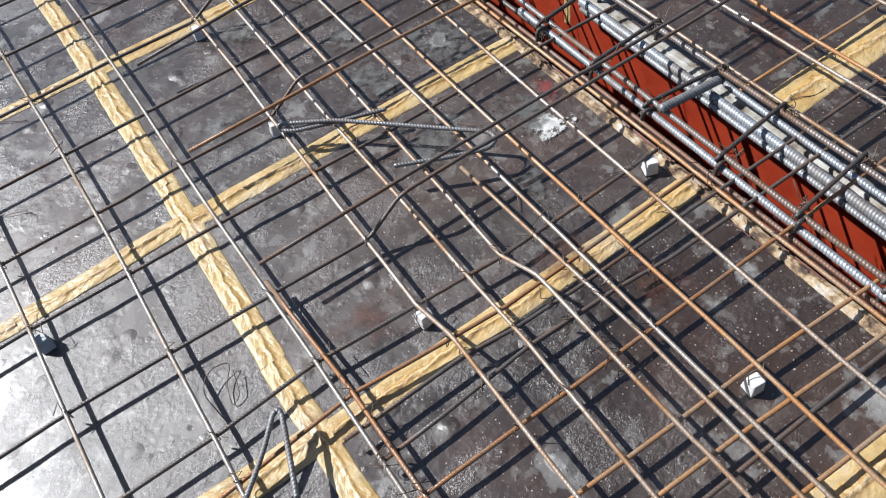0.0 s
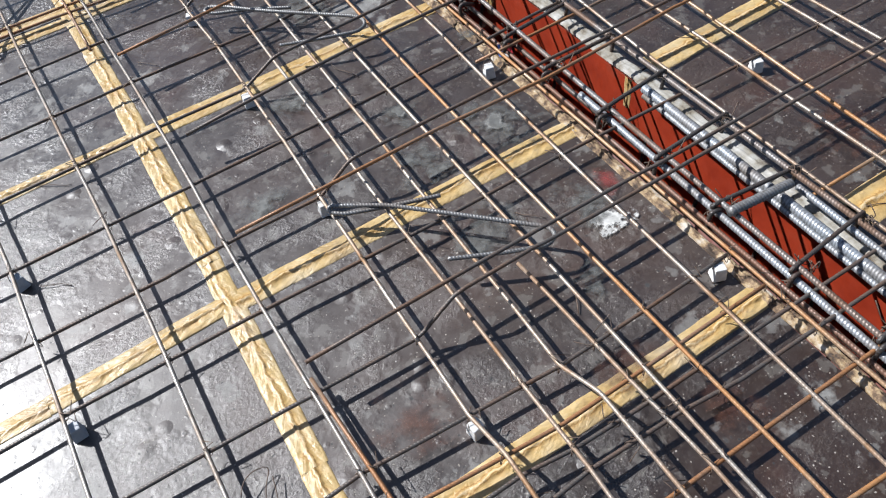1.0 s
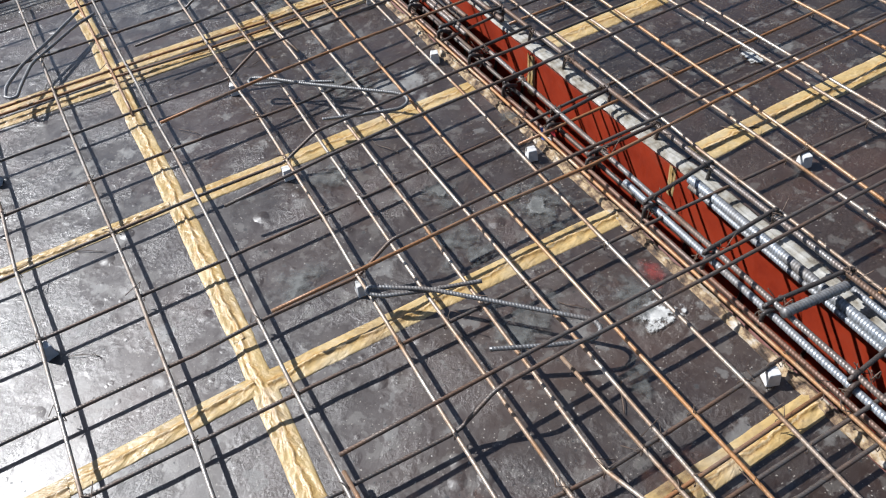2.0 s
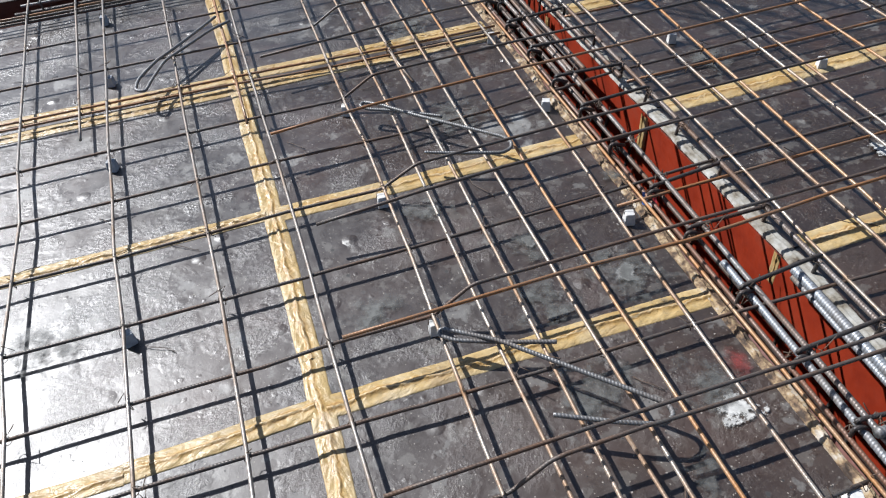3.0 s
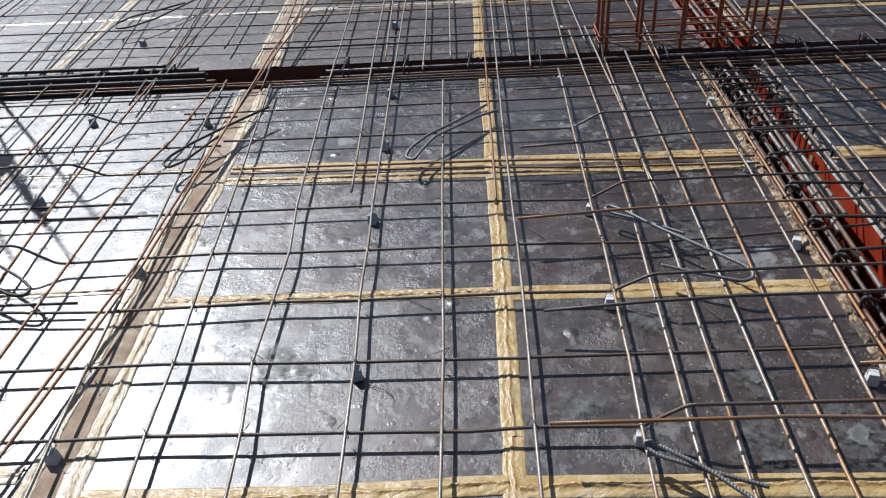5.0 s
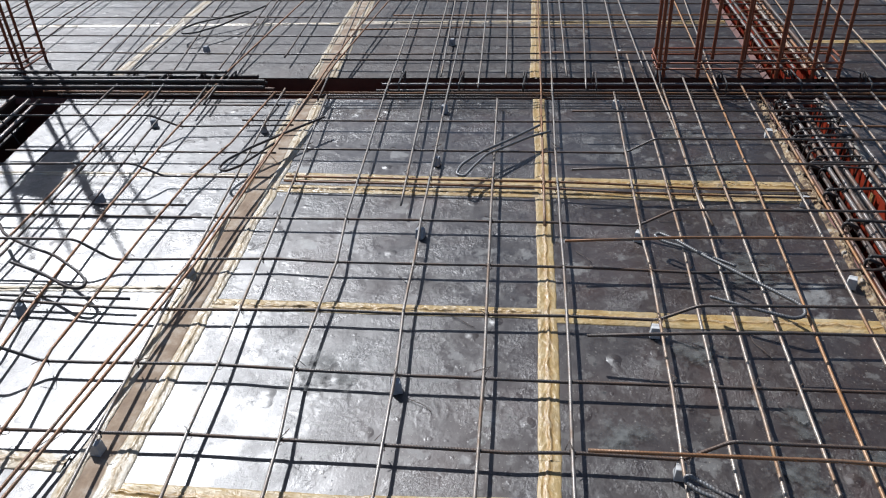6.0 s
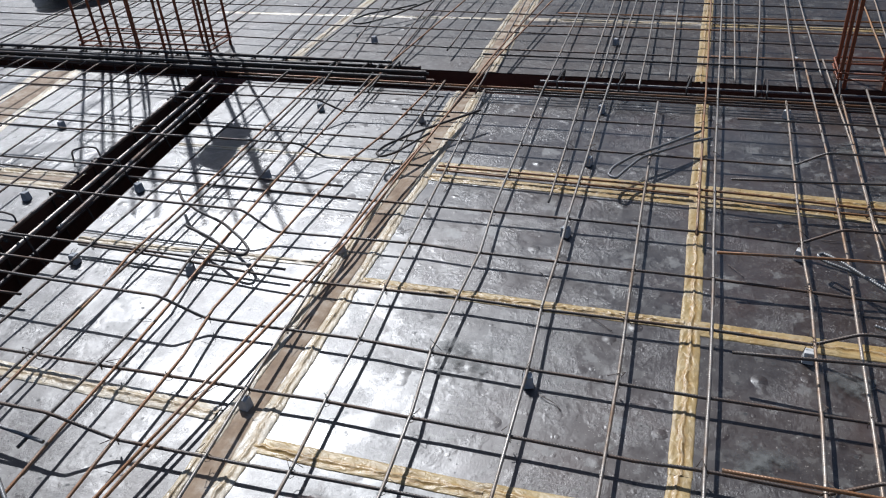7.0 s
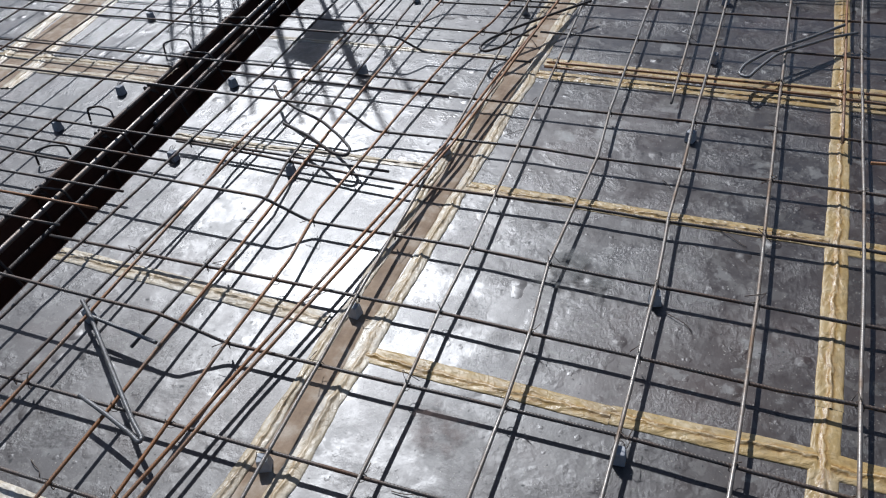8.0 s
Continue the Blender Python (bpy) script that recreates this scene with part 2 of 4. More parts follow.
CEMENT = rough_material("cement_edge", [(0.34, (0.10, 0.075, 0.05)), (0.44, (0.26, 0.235, 0.19)), (0.56, (0.38, 0.365, 0.33)), (0.68, (0.50, 0.49, 0.46))], 19, 0.85, 80, 0.003)
TIMBER = rough_material("brown_timber", [(0.3, (0.20, 0.13, 0.08)), (0.5, (0.33, 0.235, 0.155)), (0.68, (0.50, 0.42, 0.33))], 13, 0.8, 60, 0.002)
WIRE = rough_material("binding_wire", [(0.3, (0.06, 0.045, 0.035)), (0.7, (0.14, 0.09, 0.06))], 30, 0.6, 200, 0.0003)
GROUND = rough_material("bare_earth", [(0.3, (0.16, 0.13, 0.10)), (0.7, (0.26, 0.22, 0.17))], 0.8, 0.95, 6, 0.02)


# ---- mesh helpers ----
def mesh_of(name, verts, faces, material, uvs=None, smooth=True):
    me = bpy.data.meshes.new(name)
    me.from_pydata(verts, [], faces)
    me.materials.append(material)
    if uvs is not None:
        lay = me.uv_layers.new(name="UVMap")
        flat = [c for f in me.polygons for v in f.vertices for c in uvs[v]]
        lay.data.foreach_set("uv", flat)
    if smooth:
        me.polygons.foreach_set("use_smooth", [True] * len(me.polygons))
    me.update()
    return me


def part(name, me, parent=None, label="", at=None):
    ob = new(name, me)
    if at is not None:
        ob.matrix_basis = at if isinstance(at, Matrix) else Matrix.Translation(at)
    if parent is not None:
        ob.parent = parent
    if label:
        tagged(ob, label)
    return ob


def box_bm(bm, lo, hi, bevel=0.0):
    r = bmesh.ops.create_cube(bm, size=1.0)
    for v in r["verts"]:
        v.co = Vector([lo[i] + (v.co[i] + 0.5) * (hi[i] - lo[i]) for i in range(3)])
    if bevel:
        es = list({e for v in r["verts"] for e in v.link_edges})
        bmesh.ops.bevel(bm, geom=es, offset=bevel, segments=2, profile=0.5, affect="EDGES")


def bm_mesh(name, bm, material, smooth=False):
    me = bpy.data.meshes.new(name)
    bm.to_mesh(me)
    bm.free()
    me.materials.append(material)
    if smooth:
        me.polygons.foreach_set("use_smooth", [True] * len(me.polygons))
    return me


def resample(points, step):
    pts = [Vector(p) for p in points]
    out = [pts[0]]
    for a, b in zip(pts, pts[1:]):
        k = max(1, round((b - a).length / step))
        out += [a.lerp(b, i / k) for i in range(1, k + 1)]
    return out


def rounded(points, radius=0.03, seg=6):
    """A polyline with its inner corners turned into arcs."""
    pts = [Vector(p) for p in points]
    out = [pts[0]]
    for a, b, c in zip(pts, pts[1:], pts[2:]):
        d = min(radius, (a - b).length * 0.48, (c - b).length * 0.48)
        p, q = b + (a - b).normalized() * d, b + (c - b).normalized() * d
        out += [(p.lerp(b, t)).lerp(b.lerp(q, t), t) for t in [i / seg for i in range(seg + 1)]]
    return out + [pts[-1]]


def sweep(name, pts, r, material, sides=8, ribs=0.0):
    """A round bar along pts; ribs: the pitch of raised ribs in metres, or none."""
    pts = [Vector(p) for p in pts]
    if ribs:
        pts = resample(pts, ribs / 2)
    ts = [((pts[min(i + 1, len(pts) - 1)] - pts[max(i - 1, 0)]).normalized()) for i in range(len(pts))]
    u = ts[0].orthogonal().normalized()
    verts, uvs, run = [], [], 0.0
    for i, (p, t) in enumerate(zip(pts, ts)):
        u = (u - t * u.dot(t)).normalized()
        w = t.cross(u)
        if i:
            run += (p - pts[i - 1]).length
        for k in range(sides):
            a = 2 * math.pi * k / sides
            rr = r * (1.0 + (0.13 if ribs and (i + (k * 2) // sides) % 2 and k % (sides // 2) else 0.0))
            verts.append(p + (u * math.cos(a) + w * math.sin(a)) * rr)
            uvs.append((run, k / sides))
    faces = [(i * sides + k, i * sides + (k + 1) % sides, (i + 1) * sides + (k + 1) % sides, (i + 1) * sides + k)
             for i in range(len(pts) - 1) for k in range(sides)]
    faces += [tuple(range(sides))[::-1], tuple(range((len(pts) - 1) * sides, len(pts) * sides))]
    return mesh_of(name, verts, faces, material, uvs)


rng = random.Random(7)


def bar(points, r, material, label, group, ribs=0.0, wob=0.0016, name="rebar"):
    """One reinforcing bar, slightly uneven along its length."""
    pts = resample(points, 0.12)
    ph = rng.uniform(0, 50)
    for i, p in enumerate(pts):
        p.x += wob * noise.noise(Vector((ph, i * 0.37, 0)))*1.6
        p.y += wob * noise.noise(Vector((ph, i * 0.37, 9)))*1.6
    o = pts[0].copy()
    me = sweep(name, [p - o for p in pts], r, material, 8, ribs)
    return tagged(part(name, me, None, "", o), label, "rebar", group)


# ---- floor of shuttering panels ----
def dented(x0, x1, y0, y1, seed, z0=0.0, mat=PANEL):
    """A plywood sheet with a gently uneven, dented face and its edges."""
    r = random.Random(seed)
    nx, ny = max(6, int((x1(0) - x0(0)) / 0.02)), max(6, int((y1 - y0) / 0.02))
    dents = [(r.uniform(-5, 5), r.uniform(-5, 5)) for _ in range(3)]
    pits = [(r.uniform(0.1, 0.9), r.uniform(0.1, 0.9), r.uniform(0.018, 0.04), r.choice((-1, 1)) * r.uniform(0.0006, 0.0018)) for _ in range(12)]
    verts, faces = [], []
    for j in range(ny + 1):
        for i in range(nx + 1):
            y = y0 + (y1 - y0) * j / ny
            a, b = x0(y), x1(y)
            x = a + (b - a) * i / nx
            z = 0.0014 * noise.noise(Vector((x * 2.2 + dents[0][0], y * 2.2 + dents[0][1], seed)))
            for u, v, s, d in pits:
                q = ((x - (a + (b - a) * u)) ** 2 + (y - (y0 + (y1 - y0) * v)) ** 2) / s ** 2
                if q < 6:
                    z += d * math.exp(-q)
            edge = min(i, nx - i, j, ny - j)
            verts.append((x, y, z0 + (z if edge else z * 0.5)))
    w = nx + 1
    faces = [(j * w + i, j * w + i + 1, (j + 1) * w + i + 1, (j + 1) * w + i) for j in range(ny) for i in range(nx)]
    rim = [i for i in range(w)] + [j * w + nx for j in range(1, ny + 1)] + [ny * w + i for i in range(nx - 1, -1, -1)] + [j * w for j in range(ny - 1, 0, -1)]
    base, k = len(verts), len(rim)
    verts += [verts[i] for i in rim] + [(verts[i][0], verts[i][1], z0 - 0.018) for i in rim]
    faces += [(base + i, base + k + i, base + k + (i + 1) % k, base + (i + 1) % k) for i in range(k)]
    faces.append(tuple(base + k + i for i in range(k))[::-1])
    return mesh_of("panel", verts, faces, mat)


def flat(v):
    return lambda y: v


def trench_l(y):      # right-hand edge of the beam trench that runs off square
    return -2.125 - 0.118 * (y - 0.15)


def trench_r(y):      # left-hand edge of the red beam trench
    return 0.970 + 0.013 * y


floor = tagged(new("floor"), "dark film-faced shuttering deck with foam-sealed joints", "formwork deck", "", "structure")
COLS_Y = [-2.6, -1.95, -1.29, -0.64, 0.0, 0.71, 1.465, 2.325]
seed = 11
for x0, x1, ys in (
    (flat(-1.06), flat(-0.005), COLS_Y), (flat(0.005), lambda y: trench_r(y) - 0.033, [-2.6, -1.95, -1.29, -0.645, -0.01, 0.712, 1.45, 2.325]),
    (trench_l, flat(-1.14), [-2.6, -1.95, -1.29, -0.62, 0.08, 0.78, 1.535, 2.325]),
    (lambda y: trench_l(y) - 1.15, lambda y: trench_l(y) - 0.30, [-2.6, -1.6, -0.9, -0.2, 0.5, 1.10, 1.75, 2.325]),
    (lambda y: -4.5, lambda y: trench_l(y) - 1.16, [-2.6, -1.3, -0.1, 1.10, 2.325]),
    (flat(-5.8), flat(-4.51), [-2.6, -1.3, -0.1, 1.10, 2.325]),
    (lambda y: trench_r(y) + 0.262, flat(2.30), [-2.6, -1.95, -1.28, -0.61, 0.057, 0.752, 1.486, 2.325]),
    (flat(2.31), flat(3.4), [-2.6, -1.28, 0.057, 1.486, 2.325]),
    (flat(-5.8), flat(-4.55), [2.60, 3.5, 4.6, 5.6]), (flat(-4.54), flat(-3.38), [2.60, 3.5, 4.6, 5.6]), (flat(-3.37), flat(-2.28), [2.60, 3.5, 4.6, 5.6]),
    (flat(-2.27), flat(-1.21), [2.60, 3.5, 4.6, 5.6]), (flat(-1.11), flat(-0.035), [2.60, 3.5, 4.6, 5.6]), (flat(-0.025), flat(1.067), [2.60, 3.5, 4.6, 5.6]),
    (flat(1.387), flat(2.30), [2.60, 3.5, 4.6, 5.6]), (flat(2.31), flat(3.4), [2.60, 3.5, 4.6, 5.6]),
):
    for a, b in zip(ys, ys[1:]):
        seed += 1
        part("panel", dented(x0, x1, a + 0.003, b - 0.003, seed, mat=PANEL_DULL if a > 2.5 else PANEL), floor)


# ---- beam trenches ----
def trench(name, corners, near_mat, far_mat, depth=0.36):
    """A beam mould: two side boards and a bottom along a line of two ends with left and right edges."""
    (al, ar), (bl, br) = corners
    thing = tagged(new(name), "", "beam formwork", "", "structure")
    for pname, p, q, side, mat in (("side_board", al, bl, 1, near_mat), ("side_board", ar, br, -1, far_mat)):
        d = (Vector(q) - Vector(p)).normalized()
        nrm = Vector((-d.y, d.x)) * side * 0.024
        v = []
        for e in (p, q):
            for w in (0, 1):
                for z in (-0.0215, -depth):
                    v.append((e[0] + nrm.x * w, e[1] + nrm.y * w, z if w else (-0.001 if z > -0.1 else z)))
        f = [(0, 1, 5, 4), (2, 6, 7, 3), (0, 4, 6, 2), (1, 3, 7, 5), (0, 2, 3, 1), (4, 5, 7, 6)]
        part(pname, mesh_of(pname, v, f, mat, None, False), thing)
    v = [(*al, -depth), (*ar, -depth), (*br, -depth), (*bl, -depth)]
    v += [(x, y, z - 0.02) for x, y, z in v]
    part("bottom_board", mesh_of("bottom_board", v, [(0, 1, 2, 3), (7, 6, 5, 4), (0, 4, 5, 1), (1, 5, 6, 2), (2, 6, 7, 3), (3, 7, 4, 0)], far_mat, None, False), thing)
    return thing


# left boards of the red trenches get the darker red in place of shade
tagged(trench("beam_trench", (((trench_r(-2.6), -2.6), (trench_r(-2.6) + 0.215, -2.6)), ((trench_r(2.33), 2.33), (trench_r(2.33) + 0.215, 2.33))), DARKENED_RED, RED), "red-painted shuttering of a narrow beam trench")
tagged(trench("beam_trench", (((1.10, 2.59), (1.32, 2.59)), ((1.10, 5.6), (1.32, 5.6))), DARKENED_RED, RED), "red-painted shuttering of a narrow beam trench")
tagged(trench("beam_trench", (((-5.8, 2.59), (-5.8, 2.335)), ((3.4, 2.59), (3.4, 2.335))), BLACK_RED, DARKENED_RED), "dark red shuttering of a beam trench across the deck")
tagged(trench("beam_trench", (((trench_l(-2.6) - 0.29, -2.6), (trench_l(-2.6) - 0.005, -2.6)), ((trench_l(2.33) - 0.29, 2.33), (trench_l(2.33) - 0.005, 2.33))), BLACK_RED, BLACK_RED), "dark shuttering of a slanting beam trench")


def strip_mesh(name, a, b, width, height, material, seed, ragged=0.004, wrinkle=0.008, step=0.006, across=18, lumps=0.0):
    """A flat, wrinkled bead along a joint from a to b, with ragged edges and real thickness."""
    a, b = Vector(a), Vector(b)
    d = (b - a).normalized()
    s = Vector((-d.y, d.x))
    n = max(4, int((b - a).length / step))
    verts, uvs = [], []
    for i in range(n + 1):
        t = (b - a).length * i / n
        q = Vector((t * 7.0, seed * 3.1, 0))
        shift = 0.003 * noise.noise(q * 0.35)
        wl = width / 2 * (1 + 0.10 * noise.noise(q * 0.3 + Vector((0, 5, 0)))) + ragged * (noise.noise(q * 0.9) + 0.35 * noise.noise(q * 4.1))
        wr = width / 2 * (1 + 0.10 * noise.noise(q * 0.3 + Vector((0, 9, 0)))) + ragged * (noise.noise(q * 0.9 + Vector((0, 4, 0))) + 0.35 * noise.noise(q * 4.1 + Vector((0, 2, 0))))
        heart = 0.5 + 0.14 * noise.noise(q * 0.35) + 0.10 * noise.noise(q * 1.5) + 0.05 * noise.noise(q * 5.0)
        swell = 0.35 + 0.9 * abs(noise.noise(q * 0.8 + Vector((0, 0, 3)))) + 0.35 * noise.noise(q * 4.5)
        for k in range(across + 1):
            f = k / across
            o = shift + (-wl + (wl + wr) * f)
            p = a + d * t + s * o
            edge = min(1.0, 6.0 * min(f, 1 - f))
            bead = math.exp(-((f - heart) / 0.065) ** 2) * max(0.0, swell)
            fold = noise.noise(Vector((t * 22 + abs(o) * 40, o * 30, seed)))
            crease = max(0.0, 1 - 5.0 * abs(noise.noise(Vector((t * 26 + abs(o) * 55, o * 48, seed + 7.0)))))
            bubble = lumps * max(0.0, noise.noise(Vector((t * 85, o * 85, seed + 3.0))) + 0.15) * math.exp(-((f - 0.55) / 0.22) ** 2)
            z = height * (0.5 + 0.5 * edge) + wrinkle * (0.20 * fold * edge + 0.9 * bead + 0.15 * crease * edge) + bubble
            z = max(z, 0.0012) if 0 < k < across else -0.004
            verts.append((p.x, p.y, z))
            uvs.append((t, 0.5 + f - heart))
    w = across + 1
    faces = [(i * w + k, (i + 1) * w + k, (i + 1) * w + k + 1, i * w + k + 1) for i in range(n) for k in range(across)]
    faces = [f[::-1] for f in faces]
    return mesh_of(name, verts, faces, material, uvs)


# ---- foam along the joints ----
SEAMS = [
    ((-0.012, -2.6), (-0.010, -0.45), 0.060), ((-0.010, -0.45), (0.006, 0.15), 0.060), ((0.006, 0.15), (0.001, 1.20), 0.060), ((0.001, 1.20), (-0.020, 2.33), 0.060), ((-0.03, 2.60), (-0.035, 5.6), 0.062),
    ((-1.03, -0.006), (-0.42, -0.004), 0.056), ((-0.42, -0.004), (-0.012, 0.014), 0.056), ((-1.03, 0.708), (-0.015, 0.704), 0.056), ((-1.03, 1.44), (-0.02, 1.425), 0.06), ((-1.03, 1.54), (-0.02, 1.515), 0.06),
    ((-1.03, -0.64), (-0.02, -0.645), 0.072), ((-1.03, -1.29), (-0.05, -1.29), 0.10),
    ((0.012, 0.008), (0.95, -0.006), 0.066), ((0.012, 0.700), (0.945, 0.690), 0.07), ((0.01, 1.428), (0.94, 1.412), 0.06), ((0.01, 1.517), (0.94, 1.505), 0.075),
    ((0.012, -0.655), (0.945, -0.645), 0.064), ((0.03, -1.29), (0.94, -1.29), 0.10),
    ((-2.11, 0.075), (-1.17, 0.065), 0.06), ((-2.18, 0.735), (-1.18, 0.775), 0.035), ((-2.28, 1.535), (-1.19, 1.54), 0.035), ((-2.05, -0.62), (-1.16, -0.62), 0.08),
    
    ((1.262, 0.057), (2.6, 0.06), 0.085), ((1.262, -0.61), (2.6, -0.60), 0.10), ((1.262, 0.75), (2.8, 0.765), 0.085), ((1.262, 1.486), (3.2, 1.486), 0.085),
    ((-1.1, 3.52), (-0.06, 3.50), 0.06), ((0.0, 3.49), (1.06, 3.47), 0.06), ((1.39, 3.12), (3.2, 3.10), 0.05), ((-3.3, 3.5), (-1.24, 3.5), 0.05), ((-2.275, 2.61), (-2.275, 5.6), 0.07),
]
for i, (a, b, w) in enumerate(SEAMS):
    far = max(a[1], b[1]) > 3 or a[0] < -2.2
    ob = part("joint_foam", strip_mesh("joint_foam", a, b, w, 0.0025, FOAM_PALE if a[0] < -1.04 else FOAM, i + 1, step=0.03 if far else 0.005, across=18 if far else 22, lumps=0.005 if a[1] == 0.708 else 0.002))
    tagged(ob, "yellow expanding foam smeared over a panel joint", "foam seal", "foam seals on the panel joints", "structure")

# brown timber infills with foam on both sides
def timber_infill(a, b, width, sides, foam_w):
    a, b = Vector(a), Vector(b)
    d = (b - a).normalized()
    ob = part("timber_strip", strip_mesh("timber_strip", a, b, width, 0.002, TIMBER, 77 + a.x, 0.004, 0.0015, 0.03))
    tagged(ob, "brown timber strip let into the deck", "timber strip", "", "structure")
    for off, w in zip(sides, foam_w):
        o = Vector((d.y, -d.x)) * off
        ob = part("joint_foam", strip_mesh("joint_foam", a + o, b + o, w, 0.0035, FOAM_PALE, 80 + off + a.x, 0.012, 0.007, 0.008, lumps=0.004))
        tagged(ob, "pale foam smeared beside the timber strip", "foam seal", "foam seals on the panel joints", "structure")


timber_infill((-1.042, -2.6), (-1.125, 2.32), 0.075, (-0.050, 0.056), (0.036, 0.050))
timber_infill((-1.135, 2.60), (-1.22, 5.6), 0.075, (-0.050, 0.056), (0.036, 0.050))
timber_infill((-3.30, 0.85), (-3.63, 2.30), 0.16, (-0.112, 0.112), (0.07, 0.07))
timber_infill((-5.8, 0.98), (-2.52, 1.125), 0.075, (-0.052, 0.052), (0.05, 0.05))

# cement-smeared edges of the beam trench
for a, b, w, mat in (((trench_r(-2.6) - 0.017, -2.6), (trench_r(2.32) - 0.017, 2.32), 0.030, LIP), ((trench_r(-2.6) + 0.243, -2.6), (trench_r(2.32) + 0.243, 2.32), 0.044, CEMENT), ((1.346, 2.6), (1.346, 5.6), 0.046, CEMENT)):
    ob = part("edge_board", strip_mesh("edge_board", a, b, w, 0.003, mat, 90 + w, 0.011 if mat is LIP else 0.009, 0.010 if mat is LIP else 0.004, 0.006, lumps=0.008 if mat is LIP else 0.0))
    tagged(ob, "cement-smeared timber edge of the beam trench", "edge board", "", "structure")

ground = part("ground", mesh_of("ground", [(-900, -900, -3.1), (900, -900, -3.1), (900, 900, -3.1), (-900, 900, -3.1)], [(0, 1, 2, 3)], GROUND, None, False))
tagged(ground, "bare earth below the raised deck", "ground", "", "structure")

# ---- reinforcement mat ----
ZX, ZY, ZT = 0.039, 0.0472, 0.110        # bars across the deck, bars along it on top of them, upper bars
R8 = 0.0046
GY, GX, GT = "bars along the deck", "bars across the deck", "upper bars over the beam"
grey_label, rust_label, light_label = "dark grey ribbed steel bar with traces of rust", "rust-coated ribbed steel bar", "light grey steel bar with brown rust"


def ybar(xs, mat=STEEL, r=R8, z=ZY, label=None):
    """xs: (y, x) pairs along the bar."""
    lab = label or (rust_label if mat in (ORANGE, RUSTY) else light_label if mat in (STEEL_LIGHT, STEEL_PALE) else grey_label)
    return bar(rounded([(p[1], p[0], p[2] if len(p) > 2 else z) for p in xs], 0.02, 3) if any(len(p) > 2 for p in xs) else [(x, y, z) for y, x in xs], r, mat, lab, GY)


def xbar(ys, mat=STEEL, r=R8, z=ZX):
    """ys: (x, y) or (x, y, z) along the bar."""
    pts = rounded([(*p, z)[:3] for p in ys], 0.02, 3) if any(len(p) > 2 for p in ys) else [(*p, z) for p in ys]
    lab = rust_label if mat in (ORANGE, RUSTY) else grey_label
    return bar(pts, r, mat, lab, GX if z < 0.06 else GT)


